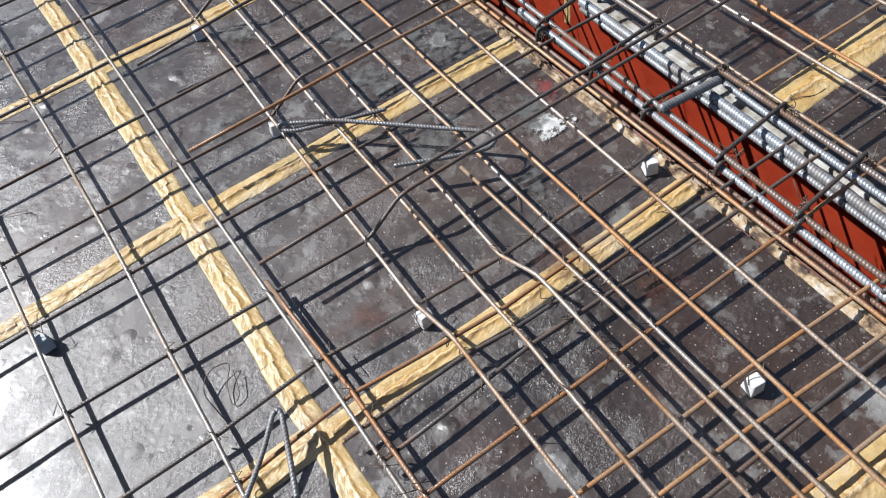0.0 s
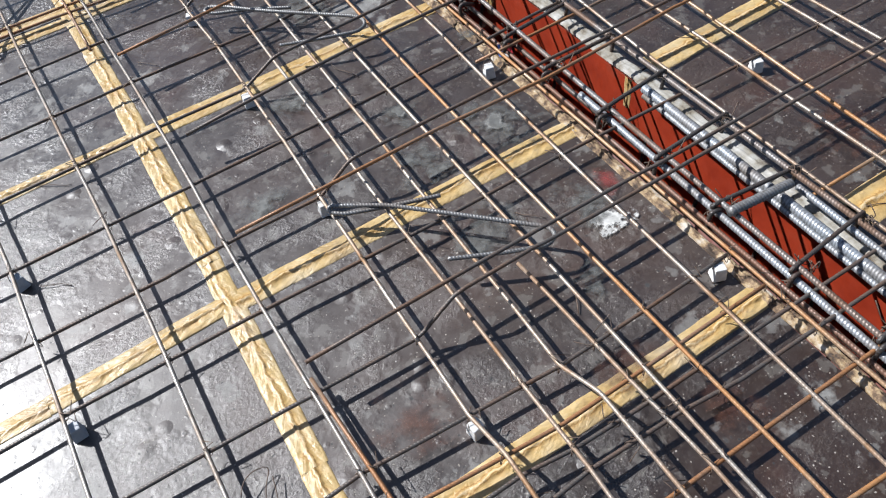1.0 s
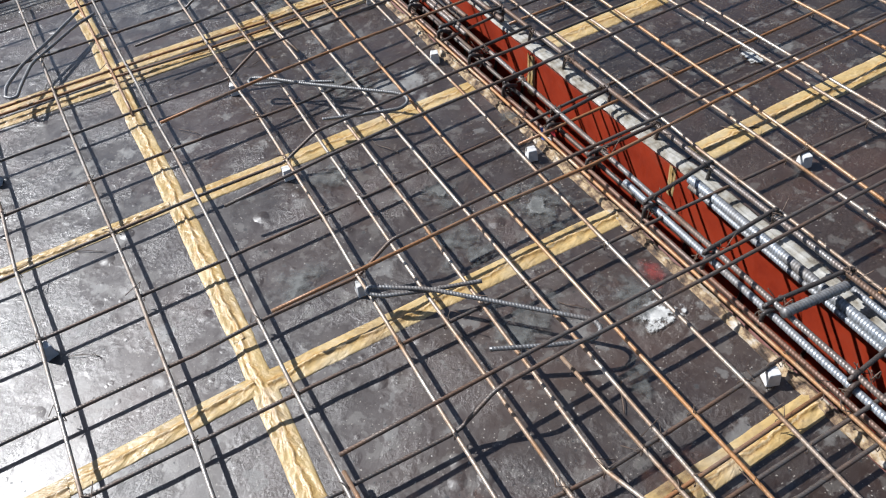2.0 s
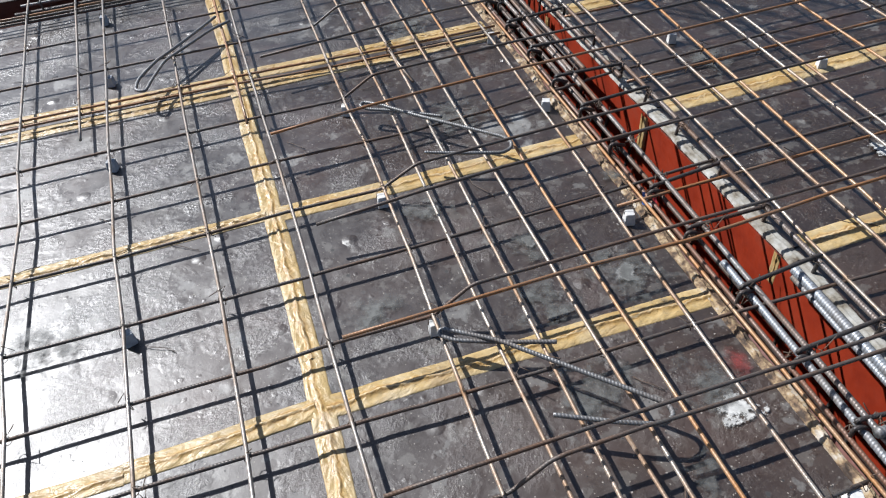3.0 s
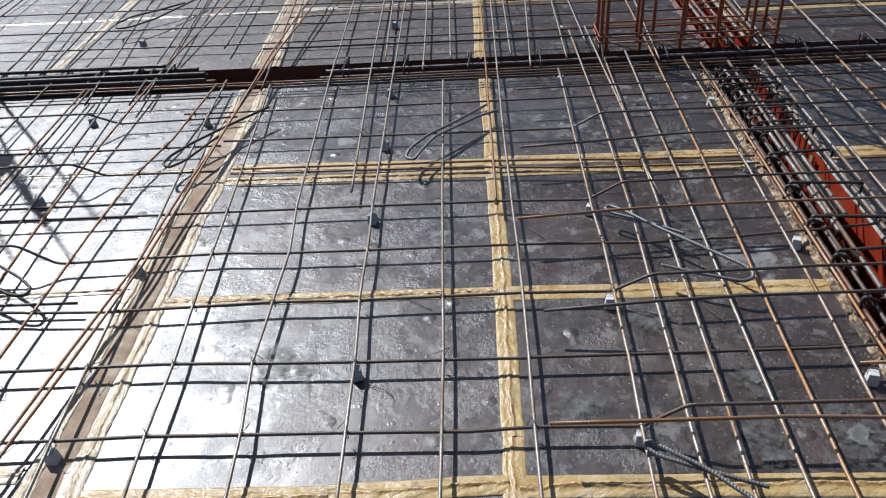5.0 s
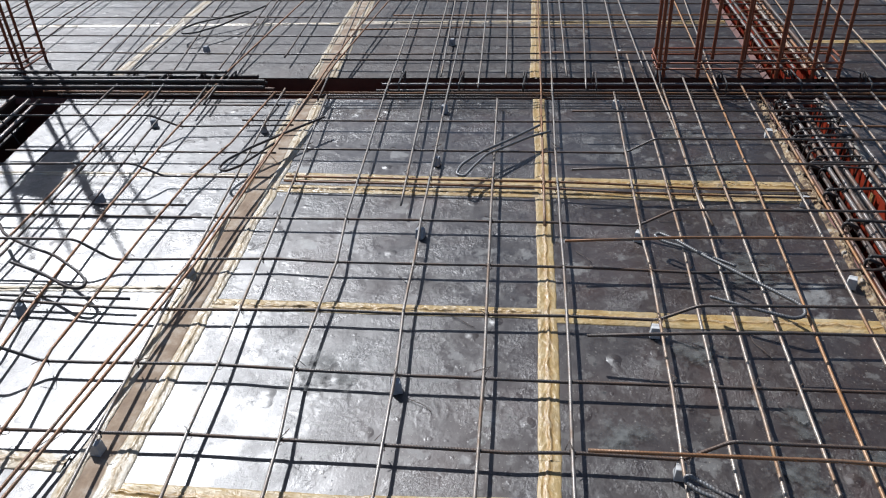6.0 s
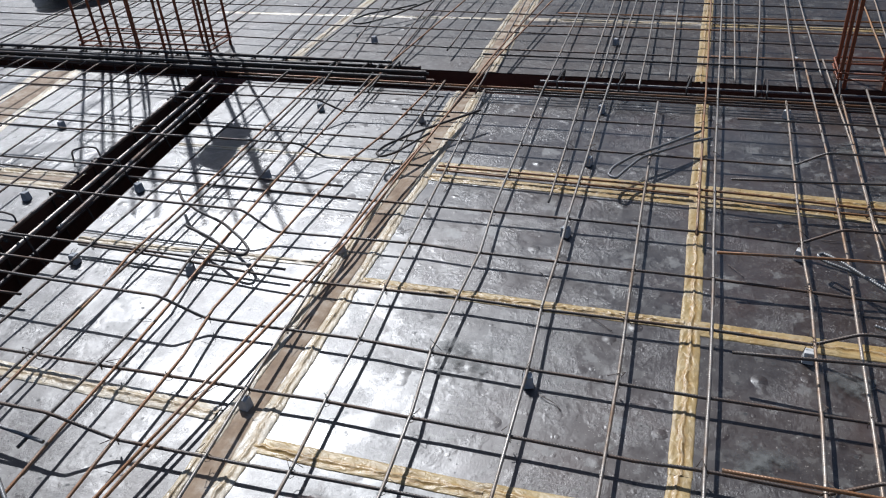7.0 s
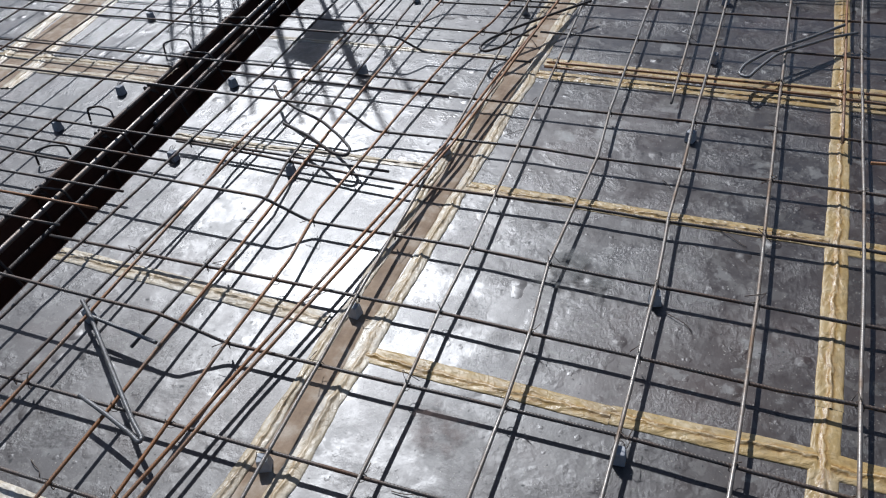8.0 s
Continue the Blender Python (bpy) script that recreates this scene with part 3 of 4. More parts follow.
Y_BARS = [
    ([(-1.8, -0.991), (-0.46, -1.057), (0.11, -1.104), (0.86, -1.154), (1.955, -1.232), (2.34, -1.248)], STEEL_PALE),
    ([(-1.8, -0.793), (-0.098, -0.861), (0.138, -0.879), (0.389, -0.888), (0.65, -0.907), (1.4, -0.956), (2.26, -1.020)], STEEL_PALE),
    ([(-1.8, -0.594), (-0.09, -0.632), (0.15, -0.646), (0.384, -0.674), (0.89, -0.669), (1.167, -0.696), (1.7, -0.718), (2.3, -0.743), (4.6, -0.793)], STEEL_PALE),
    ([(-1.8, -0.367), (-0.52, -0.381), (-0.07, -0.387), (0.38, -0.398), (0.646, -0.415), (0.9, -0.418), (1.154, -0.427), (1.68, -0.436), (2.28, -0.446), (4.6, -0.466)], STEEL_PALE),
    ([(-1.8, -0.188), (-0.68, -0.171), (-0.07, -0.163), (0.39, -0.166), (0.9, -0.179), (1.156, -0.186), (1.7, -0.198), (2.22, -0.208)], STEEL_PALE),
    ([(-1.8, 0.049), (-0.525, 0.057), (-0.06, 0.053), (0.378, 0.058), (0.895, 0.058), (1.158, 0.052), (1.7, 0.046), (4.8, 0.039)], STEEL_PALE),
    ([(-1.8, 0.059), (-0.87, 0.082), (-0.62, 0.081), (-0.3, 0.068)], RUSTY),
    ([(1.13, -0.000), (1.7, -0.005), (2.6, -0.010), (4.8, -0.030)], RUSTY),
    ([(1.15, 0.557), (1.32, 0.542), (2.4, 0.554)], STEEL_LIGHT),
    ([(1.25, -0.515), (1.7, -0.530), (2.6, -0.565), (4.8, -0.614)], STEEL_PALE),
    ([(-1.8, 0.26, 0.085), (-1.0, 0.275, 0.085), (-0.67, 0.287, 0.085), (-0.55, 0.282), (0.16, 0.303), (0.387, 0.312), (0.9, 0.322), (1.134, 0.317), (2.3, 0.327)], STEEL_LIGHT),
    ([(-1.8, 0.366), (-1.1, 0.382), (-0.75, 0.400), (-0.286, 0.405), (0.2, 0.416), (0.7, 0.428), (1.09, 0.443), (1.84, 0.446), (2.8, 0.432)], STEEL_LIGHT),
    ([(-1.8, 0.475, 0.085), (-1.1, 0.487, 0.085), (-0.655, 0.494, 0.085), (-0.56, 0.483), (-0.24, 0.494), (0.3, 0.515), (1.2, 0.539), (1.84, 0.543), (2.85, 0.517)], STEEL_LIGHT),
    ([(-1.8, 0.554), (-0.86, 0.576), (-0.642, 0.572), (-0.31, 0.562)], STEEL_LIGHT),
    ([(-1.8, 0.594), (-0.87, 0.605), (-0.6, 0.612), (0.3, 0.624), (1.3, 0.643), (2.5, 0.663)], STEEL_LIGHT),
    ([(-1.8, 0.673), (-1.23, 0.683), (-0.86, 0.693), (-0.645, 0.696), (-0.366, 0.701), (0.4, 0.718), (1.4, 0.757), (2.4, 0.782), (4.6, 0.822)], ORANGE),
    ([(-1.8, 0.802), (-1.12, 0.808), (-0.667, 0.826), (-0.27, 0.834), (0.143, 0.848), (0.487, 0.869), (1.3, 0.896), (2.4, 0.911)], STEEL_LIGHT),
    ([(-1.8, 0.921), (-0.7, 0.936), (0.5, 0.952), (2.3, 0.975)], ORANGE),
    # right-hand bay
    ([(-1.8, 1.223), (-0.595, 1.228), (0.03, 1.244), (0.38, 1.267), (2.3, 1.317)], STEEL_LIGHT),
    ([(-1.8, 1.381), (-0.56, 1.389), (0.257, 1.404), (2.3, 1.455)], STEEL_LIGHT),
    ([(-1.8, 1.426), (-0.51, 1.448), (0.18, 1.490), (2.3, 1.584)], ORANGE),
    ([(-1.8, 1.663), (0.02, 1.675), (2.3, 1.723)], STEEL_LIGHT), ([(-1.8, 1.723), (0.02, 1.740), (2.3, 1.812)], STEEL_LIGHT),
    ([(-1.8, 1.941), (2.3, 2.030)], ORANGE), ([(-1.8, 2.139), (2.3, 2.238)], STEEL_LIGHT), ([(-1.8, 2.357), (2.3, 2.436)], STEEL_LIGHT),
    # left-hand bay
    ([(-1.8, -1.288), (-0.55, -1.317), (-0.1, -1.345), (0.209, -1.356), (0.42, -1.388), (1.03, -1.385), (1.42, -1.373), (1.74, -1.317), (2.3, -1.288)], RUSTY),
    ([(-1.8, -1.44), (-0.6, -1.478), (0.117, -1.520), (0.43, -1.542), (0.65, -1.564), (1.21, -1.600), (1.71, -1.615), (2.6, -1.62), (4.6, -1.5)], RUSTY),
    ([(-1.8, -1.71), (-0.46, -1.745), (0.11, -1.789), (0.431, -1.817), (0.614, -1.851), (1.28, -1.875), (1.69, -1.90), (2.3, -1.93)], RUSTY),
    ([(-1.8, -1.743), (0.1, -1.817), (0.9, -1.827), (2.3, -1.902)], STEEL),
    ([(-1.8, -1.931), (0.2, -2.020), (1.2, -2.060), (2.3, -2.139), (4.6, -2.179)], STEEL),
    ([(-0.2, -1.57), (0.098, -1.577), (0.452, -1.582), (0.618, -1.619), (1.3, -1.69), (2.2, -1.76)], STEEL),
]
for k in range(7):          # the bay past the slanting trench
    x = -2.62 - 0.24 * k
    Y_BARS.append(([(-1.8, x + 0.23), (0.15, x), (2.3, x - 0.25), (4.6, x - 0.45)], STEEL))
for k in range(4):          # bars of the bay behind the cross trench
    x = -4.4 + 0.46 * k
    Y_BARS.append(([(2.1 + 0.1 * (k % 3), x + 0.02), (3.2, x - 0.04), (4.8, x - 0.08)], STEEL))
for y, x, far_x in ((2.50, 0.117, 0.111), (2.34, 0.202, 0.256), (2.42, 0.38, 0.392), (2.62, 0.494, 0.471), (2.48, -0.177, -0.207), (2.36, -0.305, -0.336), (2.50, -0.500, -0.543),
                    (2.20, -1.050, -1.150), (2.78, -1.375, -1.414), (2.15, -1.590, -1.718), (2.10, -1.638, -1.770), (2.12, -1.855, -2.096), (2.52, -2.236, -2.350), (2.50, -2.330, -2.530), (2.60, -2.460, -2.600)):
    Y_BARS.append(([(y, x), (3.8, far_x), (4.8, far_x * 1.03)], STEEL_PALE if x > -1 else STEEL))
for x in (0.8, 1.33, 1.62, 1.95):
    Y_BARS.append(([(2.35, x), (4.8, x + 0.12)], STEEL_LIGHT))
long_bars = [ybar(xs, mat) for xs, mat in Y_BARS]

X_END = 2.5
X_BARS = [
    # bars across the middle bay, every second one bent up at its right-hand end, the others at their left
    ([(-2.15, 0.103), (-1.53, 0.123), (-1.12, 0.134), (-0.89, 0.142), (-0.39, 0.140), (-0.105, 0.137), (0.056, 0.146), (0.305, 0.142), (0.404, 0.140, ZT), (0.987, 0.141, ZT), (2.467, 0.132, ZT)], STEEL),
    ([(-2.1, 0.655), (-1.8, 0.651), (-1.4, 0.629), (-1.166, 0.622), (-0.673, 0.645), (-0.415, 0.641), (-0.172, 0.648), (0.05, 0.653), (0.31, 0.648), (0.415, 0.630, ZT), (0.839, 0.644, ZT), (2.566, 0.657, ZT)], STEEL),
    ([(-2.25, 1.146), (-1.43, 1.151), (-0.97, 1.156), (-0.43, 1.162), (0.05, 1.162), (0.31, 1.151), (0.421, 1.142, ZT), (0.848, 1.152, ZT), (2.566, 1.161, ZT)], STEEL),
    ([(-1.1, 1.708), (0.02, 1.698), (0.32, 1.698), (0.424, 1.679, ZT), (2.566, 1.694, ZT)], STEEL),
    ([(-4.343, 0.381, ZT), (-1.525, 0.366, ZT), (-1.40, 0.380, ZX), (-0.9, 0.393), (-0.4, 0.382), (0.06, 0.382), (0.45, 0.386), (0.85, 0.391), (1.15, 0.409), (2.4, 0.414)], STEEL),
    ([(-4.343, 0.874, ZT), (-2.142, 0.882, ZT), (-1.547, 0.886, ZT), (-1.43, 0.878, ZX), (-0.89, 0.904), (-0.675, 0.894), (0.06, 0.899), (0.45, 0.886), (0.71, 0.898), (0.963, 0.923), (1.19, 0.947), (2.4, 0.966)], STEEL),
    ([(-4.343, -0.142, ZT), (-1.506, -0.127, ZT), (-1.36, -0.108, ZX), (-0.87, -0.093), (-0.384, -0.077), (-0.126, -0.081), (0.058, -0.083), (0.2, -0.088), (0.467, -0.096), (0.84, -0.098), (1.28, -0.113), (1.815, -0.135), (2.3, -0.147)], STEEL),
    ([(-2.1, -0.383), (-1.55, -0.363), (-0.86, -0.339), (-0.388, -0.318), (0.053, -0.330), (0.296, -0.340), (0.395, -0.337, ZT), (0.59, -0.337, ZT), (0.89, -0.345, ZT), (1.35, -0.345, ZT), (2.3, -0.37, ZT)], STEEL),
    ([(-2.1, -0.599), (-1.45, -0.567), (-0.8, -0.548), (-0.156, -0.543), (0.06, -0.528), (0.48, -0.559), (0.95, -0.548)], STEEL),
    ([(-0.25, -0.659), (0.083, -0.629), (0.3, -0.649), (0.42, -0.659), (0.95, -0.649)], RUSTY),
    ([(-1, 1.432), (-0.05, 1.407), (0.3, 1.377), (0.95, 1.357)], RUSTY), ([(-1, 1.467), (-0.05, 1.452), (0.19, 1.445), (0.52, 1.418), (0.95, 1.411)], RUSTY),
    ([(-1.35, 1.989), (-0.45, 1.987), (0.05, 1.989), (0.95, 1.999)], STEEL), ([(-1.05, 2.250), (0.95, 2.250)], STEEL),
    # upper bars that start inside the bay and run out over the beam
    ([(0.084, 0.093, ZT), (0.602, 0.097, ZT), (0.953, 0.085, ZT), (1.391, 0.105, ZT), (2.369, 0.114, ZT)], RUSTY),
    ([(0.108, 0.517, 0.084), (0.414, 0.512, ZT), (0.631, 0.524, ZT), (1.066, 0.529, ZT), (2.369, 0.544, ZT)], STEEL),
    ([(0.059, 0.939, ZT), (0.412, 0.973, ZT), (0.641, 0.983, ZT), (1.135, 0.987, ZT), (2.467, 1.003, ZT)], RUSTY),
    ([(0.098, 1.417, ZT), (0.414, 1.446, ZT), (0.631, 1.472, ZT), (0.888, 1.480, ZT), (2.369, 1.506, ZT)], STEEL),
    ([(0.07, -0.302, ZT), (0.6, -0.302, ZT), (0.92, -0.308, ZT), (1.34, -0.312, ZT), (2.3, -0.335, ZT)], STEEL),
    ([(0.88, 0.332), (1.23, 0.333), (2.3, 0.339)], RUSTY), ([(0.118, 1.940, ZT), (0.937, 1.950, ZT), (2.369, 1.960, ZT)], STEEL),
    ([(0.02, -0.699), (0.296, -0.695), (0.404, -0.708), (0.552, -0.712), (2, -0.719)], STEEL), ([(0.05, -0.774), (0.19, -0.769), (0.4, -0.754), (0.61, -0.761), (0.744, -0.775), (1.9, -0.789)], STEEL),
    ([(0, -0.869), (0.29, -0.869), (0.82, -0.870), (2, -0.879)], RUSTY), ([(0.2, -1.020), (0.398, -1.027), (0.685, -1.035), (1.015, -1.057), (1.9, -1.080)], ORANGE),
    ([(0.3, -1.100), (0.566, -1.110), (0.913, -1.133), (1.9, -1.170)], ORANGE), ([(0.3, -1.150), (0.88, -1.157), (1.9, -1.160)], STEEL), ([(0.45, -1.230), (0.764, -1.246), (1.9, -1.261)], ORANGE),
    # left-hand bay
    ([(-4.343, 1.368, ZT), (-2.537, 1.397, ZT), (-1.594, 1.426, ZT), (-1.50, 1.457, ZX), (-1.06, 1.456)], STEEL), ([(-4.4, 0.655), (-2, 0.668), (-1.275, 0.670)], STEEL), ([(-2.3, 1.668), (-1.1, 1.668)], STEEL),
    ([(-4.343, 1.842, ZT), (-1.728, 1.881, ZT), (-1.62, 1.92, ZX), (-1.1, 1.939)], STEEL), ([(-4.4, 1.197), (-1.924, 1.228), (-1.319, 1.236)], STEEL), ([(-4.4, 1.156), (-2.5, 1.136)], STEEL),
    ([(-3.3, 0.535), (-2.03, 0.540)], STEEL), ([(-3.2, 0.334), (-2.08, 0.353)], STEEL), ([(-3.2, 0.224), (-2.1, 0.255)], RUSTY), ([(-3.2, 0.123), (-2.16, 0.152)], STEEL), ([(-4.4, 1.628), (-2.6, 1.608)], STEEL), ([(-4.4, 2.109), (-2.6, 2.109)], STEEL), ([(-2.5, 2.159), (-1.2, 2.159)], STEEL),
    # along the front of the cross trench
    ([(-2.5, 2.325), (-0.9, 2.310), (1, 2.310), (2.6, 2.300)], RUSTY), ([(-2.4, 2.285), (0, 2.280), (2.6, 2.265)], STEEL),
    # right-hand bay
    ([(1.2, -0.538), (2.4, -0.559)], ORANGE), ([(1.2, 0.876), (2.6, 0.876)], RUSTY), ([(1.2, 1.367), (2.6, 1.367)], RUSTY), ([(1.2, 1.959), (2.6, 1.959)], RUSTY),
]
X_BARS += [
    ([(-5.0, 2.98), (-2.951, 2.913), (-1.382, 2.850), (0.436, 2.844), (2.6, 2.83)], STEEL), ([(-5.0, 3.24), (-3.128, 3.204), (-1.106, 3.147), (0.456, 3.080), (2.6, 3.03)], STEEL),
    ([(-1.12, 3.262), (-0.437, 3.290), (0.471, 3.271), (2.6, 3.26)], RUSTY), ([(-5.0, 3.62), (-1.862, 3.532), (-0.091, 3.442), (2.6, 3.33)], STEEL), ([(-0.9, 3.535), (0.5, 3.50), (2.6, 3.45)], RUSTY),
    ([(-5.0, 4.02), (-0.748, 3.844), (0.51, 3.739), (2.6, 3.60)], STEEL), ([(-5.0, 4.30), (2.6, 4.0)], STEEL), ([(-5.0, 4.60), (2.6, 4.3)], STEEL), ([(0.0, 2.86), (1.0, 2.86), (2.6, 2.85)], RUSTY),
]
cross_bars = [xbar(ys, mat, z=ZT if len(ys[0]) > 2 and len(ys[-1]) > 2 and len(ys) == 2 else ZX) for ys, mat in X_BARS]

# long rusty rods lying on the mat
for pts in ([(-1.32, -0.9, 0.056), (-1.262, -0.267, 0.056), (-1.205, 0.249, 0.06), (-1.146, 0.825, 0.06), (-1.128, 1.322, 0.065), (-1.043, 2.594, 0.09), (-0.90, 4.2, 0.09)],
            [(-1.28, -0.9, 0.056), (-1.235, -0.2, 0.056), (-1.18, 0.25, 0.06), (-1.125, 0.83, 0.06), (-1.11, 1.32, 0.066), (-1.06, 2.6, 0.10), (-0.97, 4.2, 0.10)]):
    bar(pts, 0.0046, RUSTY, "long rusty rod lying loose on the mat", "loose rods on the mat")


# ---- cover blocks ----
def block_mesh(mat, s=0.0150, h=0.036):
    bm = bmesh.new()
    box_bm(bm, (-s, -s, 0), (s, s, h))
    for v in bm.verts:
        if v.co.z > h / 2:
            v.co.x *= 0.82
            v.co.y *= 0.80
    bmesh.ops.bevel(bm, geom=list(bm.edges), offset=0.0028, segments=2, profile=0.6, affect="EDGES")
    me = bm_mesh("cover_block", bm, mat)
    return me


BLOCKS = [(0, b) for b in ((0.30, 0.125), (0.306, 0.625), (0.315, 1.12), (0.283, -0.565), (0.90, -0.56), (0.92, 0.885), (0.90, 0.30), (1.455, -0.13), (0.672, -1.056), (0.33, 2.23), (0.92, 1.37), (1.5, 1.1), (1.85, 0.75), (0.93, 1.93), (0.4, 2.9))]
BLOCKS += [(1, b) for b in ((-0.396, 0.362), (-0.379, -0.110), (-0.427, 1.112), (-0.43, 1.65), (-0.45, 2.17), (-1.104, 0.105), (-1.163, 0.855), (-1.244, 1.95), (-1.079, -0.363), (-1.70, 1.31), (-2.077, 0.597), (-2.18, 1.107), (-1.80, -0.12), (-2.68, 0.66), (-3.0, 1.6), (-1.78, 2.0), (-0.5, 3.1), (-1.9, 3.0), (-1.618, 0.628), (-2.62, 0.95))]
block_meshes = (block_mesh(BLOCK), block_mesh(BLOCK_GREY))
for k, (x, y) in BLOCKS:
    ob = part("cover_block", block_meshes[k], None, "", pose(x, y, 0.0005, 0, 0, rng.uniform(-25, 25)))
    tagged(ob, "small pale cement spacer block under a bar" if k == 0 else "small grey spacer block under a bar", "spacer block", "spacer blocks")
    part("binding_wire", sweep("binding_wire", rounded([(-0.015, 0.0, 0.030), (-0.009, 0.012, 0.047), (0.006, 0.010, 0.055), (0.013, -0.004, 0.045), (0.020, 0.012, 0.057)], 0.006, 3), 0.0009, WIRE, 5), ob)


# ---- beam cages ----
def hoop(x0, x1, z1, b0, b1, z0, tail=0.045):
    """A closed stirrup across the beam, wider or shifted at its top, with its two hooked ends."""
    return rounded([(x0 + tail, 0.008, z1 - tail * 0.8), (x0, 0.006, z1), (x1, 0.0, z1), (b1, 0.0, z0), (b0, 0.0, z0), (x0 - 0.004, -0.006, z1), (x0 + tail, -0.008, z1 - tail * 0.5)], 0.018, 4)


def beam_cage(label, a, b, bars, hoop_pts, spacing, hoop_steel, skip=(), hoop_r=0.0042):
    """Thick ribbed bars and stirrups along a line; bars: (side at start, side at end, height, radius, start, end, steel)."""
    a, b = Vector(a), Vector(b)
    cage = tagged(new("beam_cage"), label, "rebar cage", "beam cages")
    d = (b - a).normalized()
    cage.matrix_basis = Matrix.Translation((a.x, a.y, 0)) @ Matrix.Rotation(math.atan2(d.y, d.x) - math.pi / 2, 4, "Z")
    L = (b - a).length
    for s0, s1, z, r, t0, t1, mat in bars:
        t1 = min(t1, L)
        mid = (t0 + t1) / 2
        me = sweep("main_bar", [(s0, t0, z), ((s0 + s1) / 2 + rng.uniform(-0.004, 0.004), mid, z + rng.uniform(-0.004, 0.004)), (s1, t1, z)], r, mat, 8, 0.015 if r > 0.009 else 0.011 if r > 0.007 else 0.009)
        part("main_bar", me, cage)
    me = sweep("stirrup", hoop_pts, hoop_r, hoop_steel, 6)
    for i in range(int(L / spacing)):
        if i not in skip:
            part("stirrup", me, cage, "", Matrix.Translation((0, 0.1 + i * spacing + rng.uniform(-0.02, 0.02), rng.uniform(-0.006, 0.004))) @ Matrix.Rotation(rng.uniform(-0.12, 0.12), 4, "Z"))
    return cage


# bars measured from x = 1.0, from y = -2.4
right_cage = beam_cage("beam cage of thick grey ribbed bars and stirrups", (1.0, -2.4), (1.0, 2.28), [
    # low near-side bars take darker steels, which paint in the trench's shade
    (-0.035, 0.095, 0.052, 0.0068, 0, 9, CAGE), (-0.055, 0.018, 0.036, 0.0085, 0, 2.45, ZINC), (-0.048, 0.004, 0.018, 0.0055, 0, 9, BROWN), (-0.040, 0.010, -0.012, 0.0055, 0, 9, BROWN), (-0.035, 0.025, 0.002, 0.0065, 0, 9, STEEL), (-0.025, 0.01, -0.03, 0.007, 0, 9, DARK), (-0.015, 0.035, -0.055, 0.007, 0, 9, STEEL),
    (0.02, 0.045, 0.015, 0.0065, 2.2, 9, STEEL), (-0.005, 0.02, -0.10, 0.0075, 0, 9, DARK), (0.02, 0.02, -0.29, 0.009, 0, 9, STEEL),
    (0.055, 0.153, 0.018, 0.0075, 0, 2.36, ZINC), (0.082, 0.163, 0.030, 0.0125, 0, 2.37, ZINC), (0.12, 0.19, 0.040, 0.0078, 0, 1.9, ZINC), (0.105, 0.18, 0.0, 0.006, 0, 2.3, CAGE), (0.17, 0.25, 0.050, 0.0072, 0, 9, CAGE), (0.14, 0.15, -0.29, 0.009, 0, 9, STEEL)],
    hoop(-0.016, 0.232, 0.060, -0.018, 0.165, -0.30), 0.205, DARK, hoop_r=0.0056)

# tangles of binding wire where stirrups meet the top bars
def knot_mesh(seed):
    r = random.Random(seed)
    pts = [(r.uniform(-0.017, 0.017), r.uniform(-0.016, 0.016), r.uniform(-0.012, 0.020)) for _ in range(13)]
    pts += [(pts[-1][0] + 0.02, pts[-1][1] + r.uniform(-0.02, 0.02), 0.035)]
    return sweep("binding_wire", rounded(pts, 0.008, 3), 0.0012, WIRE, 5)


knots = [knot_mesh(k) for k in (3, 8, 21)]
for k in range(23):
    y = 0.1 + 0.205 * k
    for side, z in ((0.028 + 0.016 * (k / 23), 0.052), (0.200 + 0.02 * (k / 23), 0.052), (0.0, 0.02)):
        part("binding_wire", knots[rng.randrange(3)], right_cage, "", Matrix.Translation((side, y + rng.uniform(-0.02, 0.02), z)) @ Matrix.Rotation(rng.uniform(0, 6.2), 4, "Z"))
for y, x0, x1, r in ((1.92, 0.0, 0.165, 0.011), (0.95, -0.02, 0.16, 0.011), (1.30, -0.01, 0.15, 0.006)):
    part("spacer_rod", sweep("spacer_rod", [(x0, y, 0.066), (x1, y - 0.018, 0.066)], r, CHAIR, 10, 0.011), right_cage, "short thick ribbed rod laid across the cage")
end_hoop = sweep("stirrup", hoop(0.028, 0.20, 0.056, 0.0, 0.165, -0.30), 0.0042, DARK, 6)
for k in range(11):
    part("stirrup", end_hoop, right_cage, "", Matrix.Translation((0, 3.98 + 0.062 * k + rng.uniform(-0.01, 0.01), rng.uniform(-0.006, 0.004))) @ Matrix.Rotation(rng.uniform(-0.1, 0.1), 4, "Z"))
for s0, z, t0 in ((0.05, 0.045, 3.3), (0.11, 0.04, 3.4), (0.08, -0.04, 3.2), (0.15, -0.03, 3.5), (0.19, 0.046, 3.3)):
    part("main_bar", sweep("main_bar", [(s0, t0, z), (s0 + 0.008, 4.62, z)], 0.008, CAGE, 8, 0.011), right_cage)
